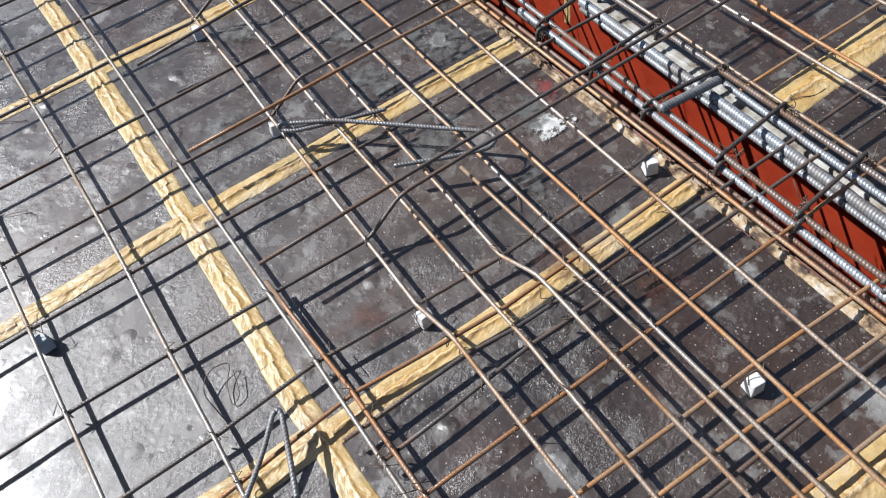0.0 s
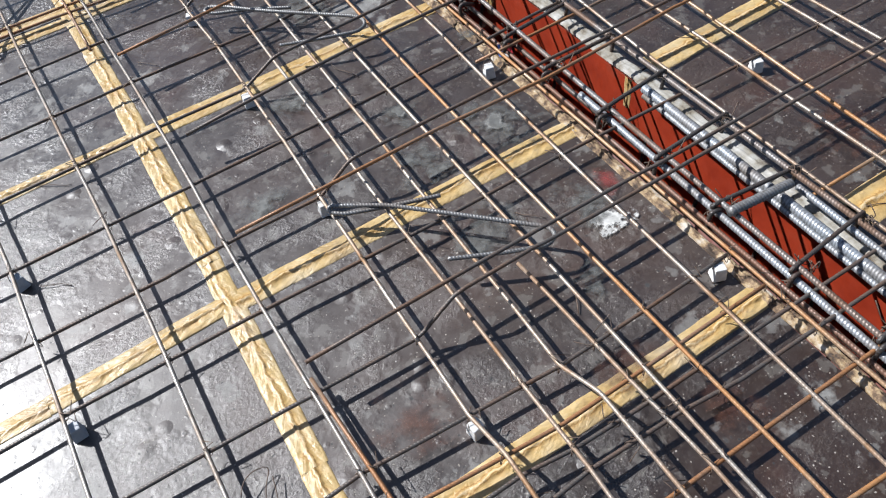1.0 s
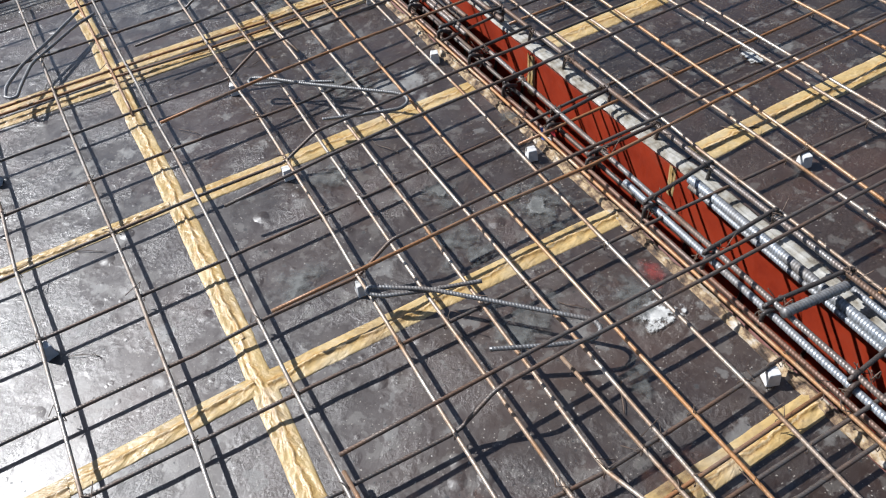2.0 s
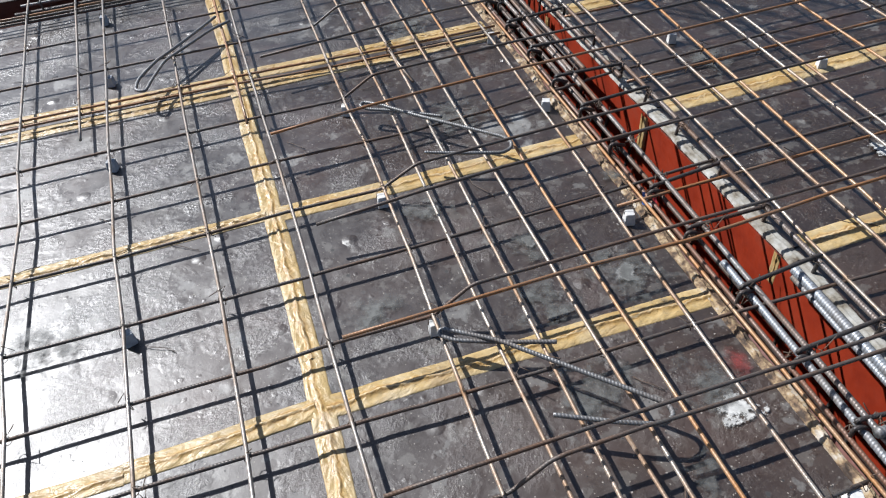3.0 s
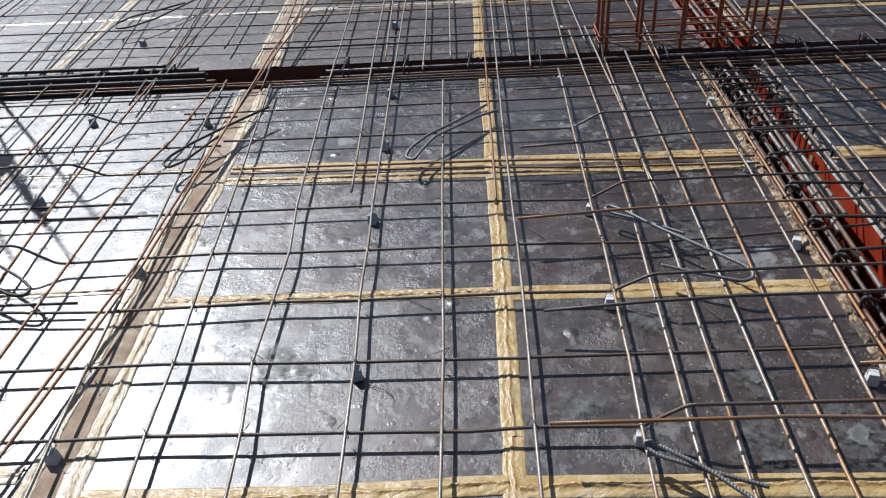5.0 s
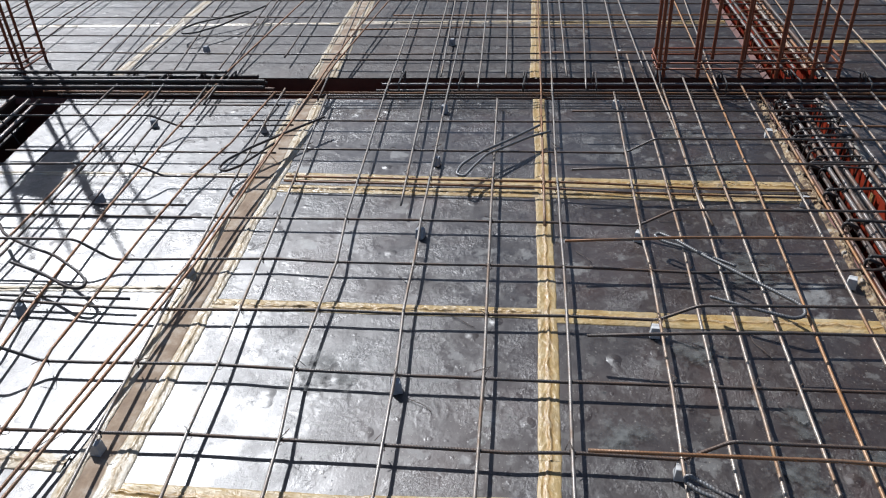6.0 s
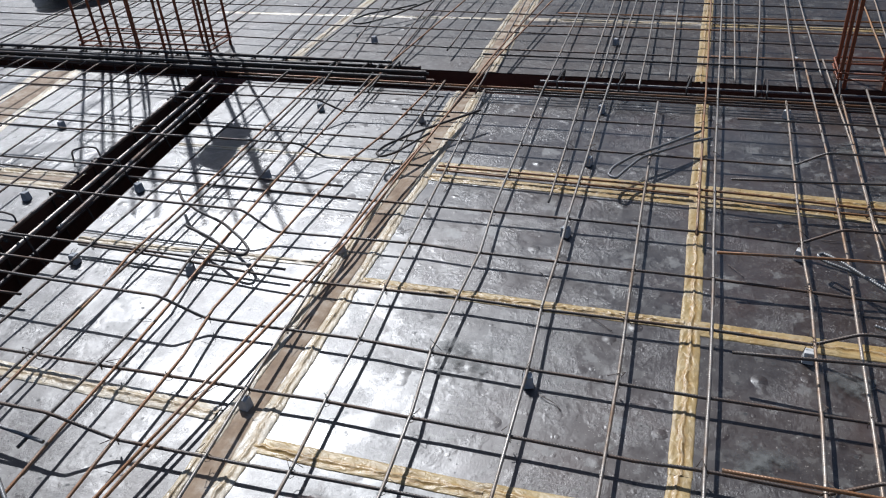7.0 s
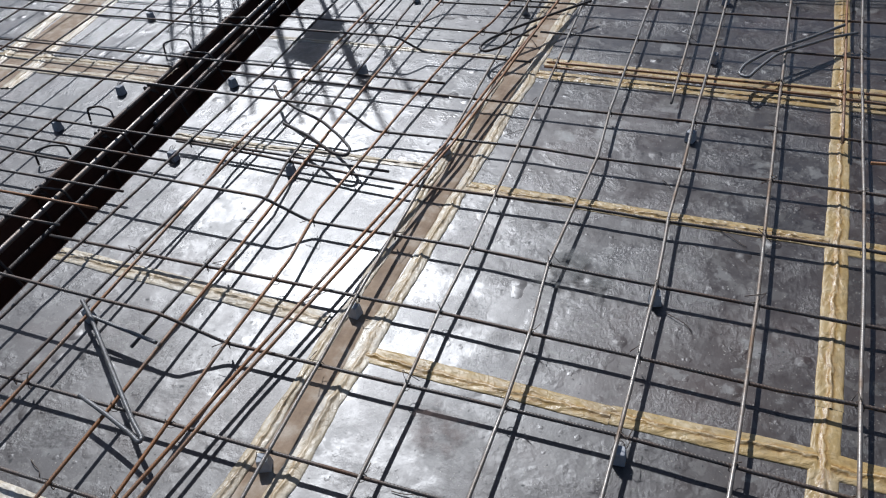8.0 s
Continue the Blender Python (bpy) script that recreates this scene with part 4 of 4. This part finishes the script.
beam_cage("beam cage of ribbed bars and rusty stirrups", (1.13, 2.62), (1.13, 5.4),
          [(0.0, 0.0, 0.035, 0.008, 0, 9, CAGE), (0.03, 0.03, 0.035, 0.008, 0, 9, STEEL), (0.06, 0.06, 0.0, 0.008, 0, 9, RUSTY), (0.09, 0.10, 0.03, 0.007, 0, 9, CAGE), (0.14, 0.15, 0.035, 0.010, 0, 9, STEEL_LIGHT), (0.18, 0.19, 0.03, 0.008, 0, 9, RUSTY), (0.2, 0.22, 0.045, 0.010, 0, 9, STEEL)], hoop(0.02, 0.20, 0.05, 0.01, 0.165, -0.30), 0.2, RUSTY)
cross_hoop = hoop(-0.10, 0.10, 0.055, -0.09, 0.09, -0.30)
beam_cage("dark beam cage with hooked stirrups in the cross trench", (-5.6, 2.46), (-1.36, 2.46),
          [(0.095, 0.095, 0.045, 0.010, 0, 9, DARK), (0.05, 0.05, 0.05, 0.009, 0, 9, DARK), (0.0, 0.0, 0.02, 0.009, 0, 4.0, DARK), (-0.085, -0.085, 0.03, 0.010, 0, 4.15, DARK), (-0.04, -0.04, -0.02, 0.009, 0, 9, STEEL), (-0.08, -0.08, -0.09, 0.008, 0, 9, DARK), (0.075, 0.075, 0.068, 0.009, 1.2, 9, DARK), (-0.055, -0.055, 0.066, 0.009, 0, 4.0, DARK), (0.02, 0.02, 0.066, 0.008, 0.5, 3.6, DARK)], cross_hoop, 0.17, DARK)
beam_cage("dark beam cage with hooked stirrups in the cross trench", (-0.80, 2.46), (3.2, 2.46),
          [(0.105, 0.09, 0.030, 0.0085, 0, 9, DARK), (0.08, 0.075, -0.01, 0.008, 0.2, 9, DARK), (-0.045, -0.05, 0.004, 0.007, 0, 9, CHAIR), (-0.07, -0.07, -0.16, 0.008, 0, 9, DARK)], hoop(-0.06, 0.115, 0.070, -0.09, 0.09, -0.30), 0.31, DARK)
bar([(-1.16, 2.735, 0.050), (0.425, 2.706, 0.050), (1.2, 2.69, 0.050)], 0.006, DARK, "dark steel bar lying along the cross trench", "bars across the deck")
beam_cage("dark beam cage in the slanting trench", (trench_l(-2.4) - 0.15, -2.4), (trench_l(2.3) - 0.15, 2.3),
          [(-0.112, -0.112, 0.026, 0.008, 0, 9, STEEL), (-0.046, -0.046, 0.004, 0.0085, 0, 9, STEEL_PALE), (0.034, 0.004, 0.0, 0.009, 3.20, 9, CAGE), (-0.085, -0.085, -0.10, 0.009, 0, 9, DARK), (0.035, 0.035, -0.24, 0.009, 0.6, 4.2, DARK), (0.09, 0.09, -0.28, 0.009, 0, 9, DARK)],
          hoop(-0.135, -0.01, 0.036, -0.12, 0.10, -0.31), 0.33, DARK, hoop_r=0.0045)
# hooked links that stand on the far edge of the slanting trench
hook = sweep("hooked_link", rounded([(0.0, 0.0, 0.004), (0.0, 0.008, 0.055), (0.05, 0.03, 0.062), (0.10, 0.04, 0.05), (0.11, 0.03, 0.015)], 0.015, 4), 0.004, DARK, 6)
for y in (0.44, 0.74, 1.28):
    tagged(part("hooked_link", hook, None, "", pose(trench_l(y) - 0.40, y, 0, 0, 0, rng.uniform(-25, 25))), "dark hooked steel link beside the trench", "rebar link", "hooked links")


# ---- column cages ----
def column_cage(label, x0, x1, y0, y1, xs, height=2.1):
    cage = tagged(new("column_cage"), label, "rebar cage", "column cages")
    cage.matrix_basis = Matrix.Translation((x0, y0, 0))
    w, d = x1 - x0, y1 - y0
    for x, back in xs:
        y = d if back else 0.0
        me = sweep("vertical_bar", [(x - x0, y, -0.34), (x - x0 + rng.uniform(-0.01, 0.01), y, 0.8), (x - x0 + rng.uniform(-0.03, 0.03), y + rng.uniform(-0.02, 0.02), height)], 0.0085, COLUMN_RUST, 8, 0.011)
        part("vertical_bar", me, cage)
    tie = sweep("column_tie", rounded([(-0.012, -0.012, 0), (w + 0.012, -0.012, 0), (w + 0.012, d + 0.012, 0), (-0.012, d + 0.012, 0), (-0.012, -0.018, 0.002)], 0.02, 4), 0.005, COLUMN_RUST, 6)
    for z in (0.045, 0.075, 0.70, 1.05, 1.40, 1.75):
        part("column_tie", tie, cage, "", (0, 0, z))
    return cage


column_cage("tall rust-red column starter bars with ties", 0.57, 1.42, 2.61, 2.80,
            [(0.57, 0), (0.595, 0), (0.76, 0), (0.955, 0), (1.13, 0), (1.30, 0), (1.42, 0), (0.575, 1), (0.78, 1), (0.86, 1), (1.02, 1), (1.2, 1), (1.33, 1), (1.42, 1)])
column_cage("tall rust-red column starter bars with ties", -3.72, -2.80, 2.64, 2.86,
            [(-3.72, 0), (-3.58, 0), (-3.42, 0), (-3.30, 0), (-3.12, 0), (-2.96, 0), (-2.80, 0), (-3.7, 1), (-3.5, 1), (-3.25, 1), (-3.0, 1), (-2.92, 1), (-2.80, 1)])

# ---- wire ties at the crossings ----
def tie_mesh(seed):
    r = random.Random(seed)
    pts = []
    for i in range(10):
        a = math.pi * 2 * i / 9 - 0.6
        pts.append((0.0105 * math.cos(a) * 0.72, 0.0105 * math.cos(a) * 0.72 * r.choice((1, 1)), 0.0125 * math.sin(a)))
    top = (0.002, -0.002, 0.014)
    pts += [top, (r.uniform(-0.006, 0.006), r.uniform(-0.006, 0.006), 0.020), (r.uniform(-0.022, 0.022), r.uniform(-0.022, 0.022), r.uniform(0.016, 0.034))]
    if r.random() < 0.5:
        pts.append((r.uniform(-0.04, 0.04), r.uniform(-0.04, 0.04), r.uniform(0.0, 0.03)))
    return sweep("wire_tie", pts, 0.0011, WIRE, 4)


tie_meshes = [tie_mesh(k) for k in range(12)]


def track(pts):
    return [(a, b) for a, b in zip(pts, pts[1:])]


spots = []
for xb, (ys, _) in zip(cross_bars, X_BARS):
    for xs, _ in Y_BARS:
        for a, b in track(ys):
            for c, d in track(xs):
                p, q = Vector((a[0], a[1])), Vector((b[0], b[1]))
                u, v = Vector((c[1], c[0])), Vector((d[1], d[0]))
                e, f = q - p, v - u
                den = e.x * f.y - e.y * f.x
                if abs(den) < 1e-9:
                    continue
                s = ((u.x - p.x) * f.y - (u.y - p.y) * f.x) / den
                t = ((u.x - p.x) * e.y - (u.y - p.y) * e.x) / den
                if not (0 <= s < 1 and 0 <= t < 1):
                    continue
                za, zb = (a[2] if len(a) > 2 else ZX), (b[2] if len(b) > 2 else ZX)
                z = za + (zb - za) * s
                if z < 0.055:
                    spots.append((xb, p + e * s, z))
spots = [k for k in spots if -2.4 < k[1].x < 2.0 and -1.0 < k[1].y < 2.3 and rng.random() < 0.92]
spots.sort(key=lambda k: (k[1] - Vector((0.0, 0.2))).length)
for xb, p, z in spots[:300]:
    part("wire_tie", rng.choice(tie_meshes), xb, "", Matrix.Translation(Vector((p.x, p.y, z - 0.004)) - xb.location) @ Matrix.Rotation(rng.choice((0.0, math.pi / 2)) + rng.uniform(-0.3, 0.3), 4, "Z"))


# ---- bent bars that prop the upper layer ----
def chair(pts, r=0.0052, mat=CHAIR, label="bent ribbed steel bar with a looped end lying on the mat"):
    o = Vector(pts[0])
    me = sweep("bent_bar", [p - o for p in rounded(pts, 0.03, 5)], r, mat, 8, 0.009)
    return tagged(part("bent_bar", me, None, "", o), label, "bent rebar", "bent bars on the mat")


def loose(pts, label="loose curl of thin binding wire"):
    o = Vector(pts[0])
    me = sweep("loose_wire", [p - o for p in rounded(pts, 0.03, 5)], 0.0011, WIRE, 5)
    return tagged(part("loose_wire", me, None, "", o), label, "binding wire", "loose binding wires")


chair([(0.530, -0.049, 0.060), (0.421, -0.007, 0.060), (0.318, 0.036, 0.062), (0.292, 0.062, 0.064), (0.302, 0.075, 0.068), (0.412, -0.008, 0.070), (0.607, -0.219, 0.070), (0.665, -0.282, 0.070), (0.666, -0.310, 0.070), (0.636, -0.324, 0.070), (0.557, -0.289, 0.070), (0.441, -0.226, 0.070)])
chair([(0.575, 0.893, 0.062), (0.462, 0.976, 0.062), (0.371, 1.026, 0.062), (0.350, 1.049, 0.066), (0.367, 1.067, 0.066), (0.408, 1.028, 0.070), (0.498, 0.921, 0.070), (0.634, 0.780, 0.070), (0.705, 0.706, 0.070), (0.716, 0.674, 0.070), (0.706, 0.648, 0.070), (0.676, 0.635, 0.070), (0.562, 0.680, 0.070), (0.466, 0.725, 0.070)])
chair([(-0.017, 1.875, 0.075), (-0.140, 1.733, 0.075), (-0.256, 1.613, 0.075), (-0.319, 1.507, 0.075), (-0.330, 1.437, 0.075), (-0.297, 1.416, 0.075), (-0.275, 1.483, 0.075), (-0.224, 1.604, 0.075), (-0.05, 1.80, 0.06), (0.03, 1.86, 0.055)])
chair([(-0.955, 1.941, 0.078), (-1.069, 1.800, 0.078), (-1.193, 1.635, 0.078), (-1.253, 1.527, 0.078), (-1.265, 1.460, 0.078), (-1.233, 1.425, 0.078), (-1.184, 1.474, 0.078), (-1.106, 1.677, 0.078)], mat=DARK)
chair([(-1.920, 1.031, 0.072), (-1.862, 0.966, 0.072), (-1.758, 0.907, 0.072), (-1.606, 0.844, 0.072), (-1.486, 0.763, 0.072), (-1.425, 0.709, 0.072), (-1.422, 0.672, 0.072), (-1.469, 0.674, 0.072), (-1.609, 0.752, 0.072), (-1.737, 0.801, 0.072)], mat=DARK)
chair([(-1.808, -0.112, 0.062), (-1.740, -0.153, 0.062), (-1.543, -0.290, 0.062), (-1.399, -0.389, 0.062), (-1.346, -0.419, 0.062), (-1.345, -0.432, 0.062), (-1.380, -0.419, 0.062), (-1.467, -0.395, 0.062), (-1.574, -0.370, 0.062)])
chair([(-1.754, -0.149, 0.058), (-1.641, -0.159, 0.056), (-1.510, -0.173, 0.056)])
chair([(-0.169, -0.692, 0.058), (-0.106, -0.639, 0.064), (-0.060, -0.590, 0.070), (-0.047, -0.586, 0.072), (-0.046, -0.600, 0.070), (-0.069, -0.667, 0.064), (-0.097, -0.746, 0.058)])
chair([(-1.818, 3.548, 0.070), (-1.926, 3.436, 0.070), (-2.065, 3.328, 0.070), (-2.121, 3.200, 0.070), (-2.081, 3.117, 0.070), (-2.009, 3.136, 0.070), (-1.902, 3.270, 0.070), (-1.744, 3.666, 0.070)], mat=DARK)
loose([(-0.142, -0.501, 0.004), (-0.153, -0.433, 0.02), (-0.124, -0.401, 0.03), (-0.074, -0.402, 0.02), (-0.107, -0.439, 0.01), (-0.118, -0.490, 0.004), (-0.094, -0.479, 0.012), (-0.082, -0.427, 0.02)])
for k in range(34):        # offcuts of wire over the deck
    x, y, a = rng.uniform(-2.0, 1.9), rng.uniform(-0.9, 2.2), rng.uniform(0, 6.28)
    if 0.93 < x < 1.27:
        continue
    d = Vector((math.cos(a), math.sin(a), 0)) * rng.uniform(0.03, 0.075)
    s = Vector((-d.y, d.x, 0)) * rng.uniform(-0.5, 0.5)
    o = Vector((x, y, 0.0035))
    loose([o, o + d * 0.5 + s * 0.6 + Vector((0, 0, 0.004)), o + d + s, o + d * 1.3 + s * 1.8], "short offcut of binding wire on the deck")


# ---- splashes and stains on the deck ----
def stain_material(name, col, rough, hard):
    m, n, l, b = nodes_of(name)
    uv = n.new("ShaderNodeTexCoord")
    ln = n.new("ShaderNodeVectorMath")
    ln.operation = "LENGTH"
    l.new(uv.outputs["UV"], ln.inputs[0])
    a = put_noise(n, l, 22, 7, 0.68, world_pos(n, l))
    sub = n.new("ShaderNodeMath")
    sub.operation = "MULTIPLY_ADD"
    l.new(a.outputs[0], sub.inputs[0])
    sub.inputs[1].default_value = -3.4
    l.new(ln.outputs["Value"], sub.inputs[2])
    inv = n.new("ShaderNodeMapRange")
    inv.inputs["From Min"].default_value, inv.inputs["From Max"].default_value = -1.05, -1.05 - hard
    l.new(sub.outputs[0], inv.inputs["Value"])
    l.new(inv.outputs[0], b.inputs["Alpha"])
    c = put_noise(n, l, 50, 5, 0.6, world_pos(n, l))
    l.new(ramp(n, l, c.outputs[0], [(0.35, tuple(v * 0.6 for v in col)), (0.65, col)]), b.inputs["Base Color"])
    b.inputs["Roughness"].default_value = rough
    l.new(bump(n, l, c.outputs[0], 0.4, 0.001), b.inputs["Normal"])
    return m


SPLASH = stain_material("cement_splash", (0.62, 0.61, 0.58), 0.85, 0.25)
GREYWASH = stain_material("cement_wash", (0.15, 0.15, 0.14), 0.6, 0.9)
RUST_STAIN = stain_material("rust_stain", (0.12, 0.05, 0.03), 0.6, 1.6)
RED_MARK = stain_material("red_paint_mark", (0.28, 0.045, 0.038), 0.6, 1.4)


stain_count = list(range(40, 0, -1))


def stain(x, y, r, mat, label, stretch=1.0, turn=0.0):
    nseg, verts, uvs = 20, [(0, 0, 0)], [(0, 0)]
    for ring in (0.5, 1.0):
        for i in range(nseg):
            a = 2 * math.pi * i / nseg
            verts.append((math.cos(a) * r * ring * stretch, math.sin(a) * r * ring, 0))
            uvs.append((math.cos(a) * ring, math.sin(a) * ring))
    faces = [(0, 1 + i, 1 + (i + 1) % nseg) for i in range(nseg)]
    faces += [(1 + i, 1 + nseg + i, 1 + nseg + (i + 1) % nseg, 1 + (i + 1) % nseg) for i in range(nseg)]
    ob = part("stain", mesh_of("stain", verts, faces, mat, uvs), None, "", pose(x, y, 0.0044 + 0.0003 * stain_count.pop(), 0, 0, turn))
    tagged(ob, label, "stain", "stains on the deck", "structure")


for x, y, r, st, tu in ((0.832, -0.305, 0.055, 1.2, 20), (1.72, 0.30, 0.05, 1, 0), (0.808, 0.132, 0.05, 1.1, 10), (0.623, 0.315, 0.030, 0.7, 20)):
    stain(x, y, r, SPLASH, "white cement splash dried on the deck", st, tu)
for x, y, r, st, tu in ((0.567, 0.144, 0.10, 1.3, 30), (0.62, 0.315, 0.10, 0.8, 20), (0.81, 0.13, 0.16, 0.9, 0), (0.806, -0.233, 0.10, 1.2, 30), (0.607, 0.075, 0.06, 1.2, 0), (0.766, 0.22, 0.06, 1, 0), (0.405, 0.555, 0.08, 1.3, 0), (0.174, 0.229, 0.10, 1, 0), (0.966, 0.486, 0.05, 1.2, 40), (0.675, -0.417, 0.06, 1.3, 50), (0.562, -0.164, 0.12, 1.4, 20), (0.62, 0.95, 0.14, 1.2, 0), (0.66, 1.62, 0.15, 1.2, 0), (0.55, 1.93, 0.12, 1, 0), (1.55, 0.95, 0.14, 1, 0), (-0.6, 0.42, 0.14, 1.3, 10)):
    stain(x, y, r, GREYWASH, "grey cement wash dried on the deck", st, tu)
for x, y, r in ((0.20, -0.49, 0.12), (0.60, -0.62, 0.10), (0.70, -0.80, 0.10), (1.45, -0.42, 0.16), (-0.75, -0.15, 0.12)):
    stain(x, y, r, RUST_STAIN, "reddish rust stain on the deck")
stain(0.885, -0.215, 0.045, RED_MARK, "red paint mark on the deck", 1.5, 60)

# a plank tied aslant, high on the column bars, which shades the deck
bm = bmesh.new()
box_bm(bm, (-0.07, -0.01, -0.29), (0.07, 0.01, 0.03), 0.003)
box_bm(bm, (-0.085, -0.01, 0.045), (0.075, 0.01, 0.26), 0.003)
box_bm(bm, (-0.02, 0.01, -0.2), (0.02, 0.028, 0.2), 0.003)
tagged(part("plank", bm_mesh("plank", bm, TIMBER), None, "", pose(-2.89, 2.60, 1.31, 0, -25, 0)), "short wooden planks nailed together, tied to the column bars", "plank")

# foam that ran down the red side of the beam trench at the joints
for y, w, h in ((0.73, 0.035, 0.15), (0.055, 0.03, 0.10), (-0.60, 0.03, 0.09), (1.47, 0.03, 0.12)):
    me = strip_mesh("foam_drip", (0, 0), (h, 0), w, 0.004, FOAM, y * 7 + 3, 0.006, 0.006)
    ob = part("foam_drip", me, None, "", Matrix.Translation((1.1885, y, 0.0)) @ Matrix.Rotation(radians(90), 4, "Y") @ Matrix.Rotation(radians(180), 4, "X"))
    tagged(ob, "yellow foam run down the red side board", "foam seal", "foam runs in the trench", "structure")


# a lumpy white sack far back on the deck
def sack(x, y, w, d, h, seed):
    bm = bmesh.new()
    bmesh.ops.create_icosphere(bm, subdivisions=4, radius=1.0)
    for v in bm.verts:
        n = noise.noise(v.co * 1.6 + Vector((seed, 0, 0))) * 0.22 + noise.noise(v.co * 5.0 + Vector((seed, 0, 0))) * 0.07
        c = v.co * (1 + n)
        k = max(abs(c.x), abs(c.y)) ** 0.25 if abs(c.x) + abs(c.y) > 0.01 else 1
        v.co = Vector((c.x * k * w / 2, c.y * k * d / 2, max(0.0, (c.z * 0.62 + 0.55) * h)))
    return bm_mesh("sack", bm, SACK, True)


SACK = rough_material("woven_sack", [(0.3, (0.55, 0.57, 0.60)), (0.6, (0.72, 0.73, 0.74))], 6, 0.75, 220, 0.002)
tagged(part("sack", sack(0, 0, 0.75, 0.55, 0.5, 3), None, "", (-4.95, 4.0, 0.004)), "lumpy white woven sack on the deck", "sack")

# a torn scrap of printed packaging at the edge of the beam trench
scrap = tagged(new("packaging_scrap"), "torn scrap of red, white and blue packaging", "litter")
scrap.matrix_basis = pose(0.985, 0.345, 0.012, 10, -14, 62)
for i, col in enumerate(((0.45, 0.04, 0.05), (0.65, 0.66, 0.68), (0.05, 0.12, 0.40))):
    pm = rough_material("printed_paper", [(0.3, tuple(v * 0.8 for v in col)), (0.7, col)], 40, 0.5, 150, 0.0005)
    vs, fs = [], []
    for a in range(5):
        for b in range(3):
            vs.append((a * 0.011 - 0.022, (i - 1) * 0.014 + b * 0.007 - 0.007, 0.004 + 0.004 * math.sin(a * 1.7 + b) + 0.0015 * b))
    fs = [(a * 3 + b, (a + 1) * 3 + b, (a + 1) * 3 + b + 1, a * 3 + b + 1) for a in range(4) for b in range(2)]
    part("printed_strip", mesh_of("printed_strip", vs, fs, pm), scrap)
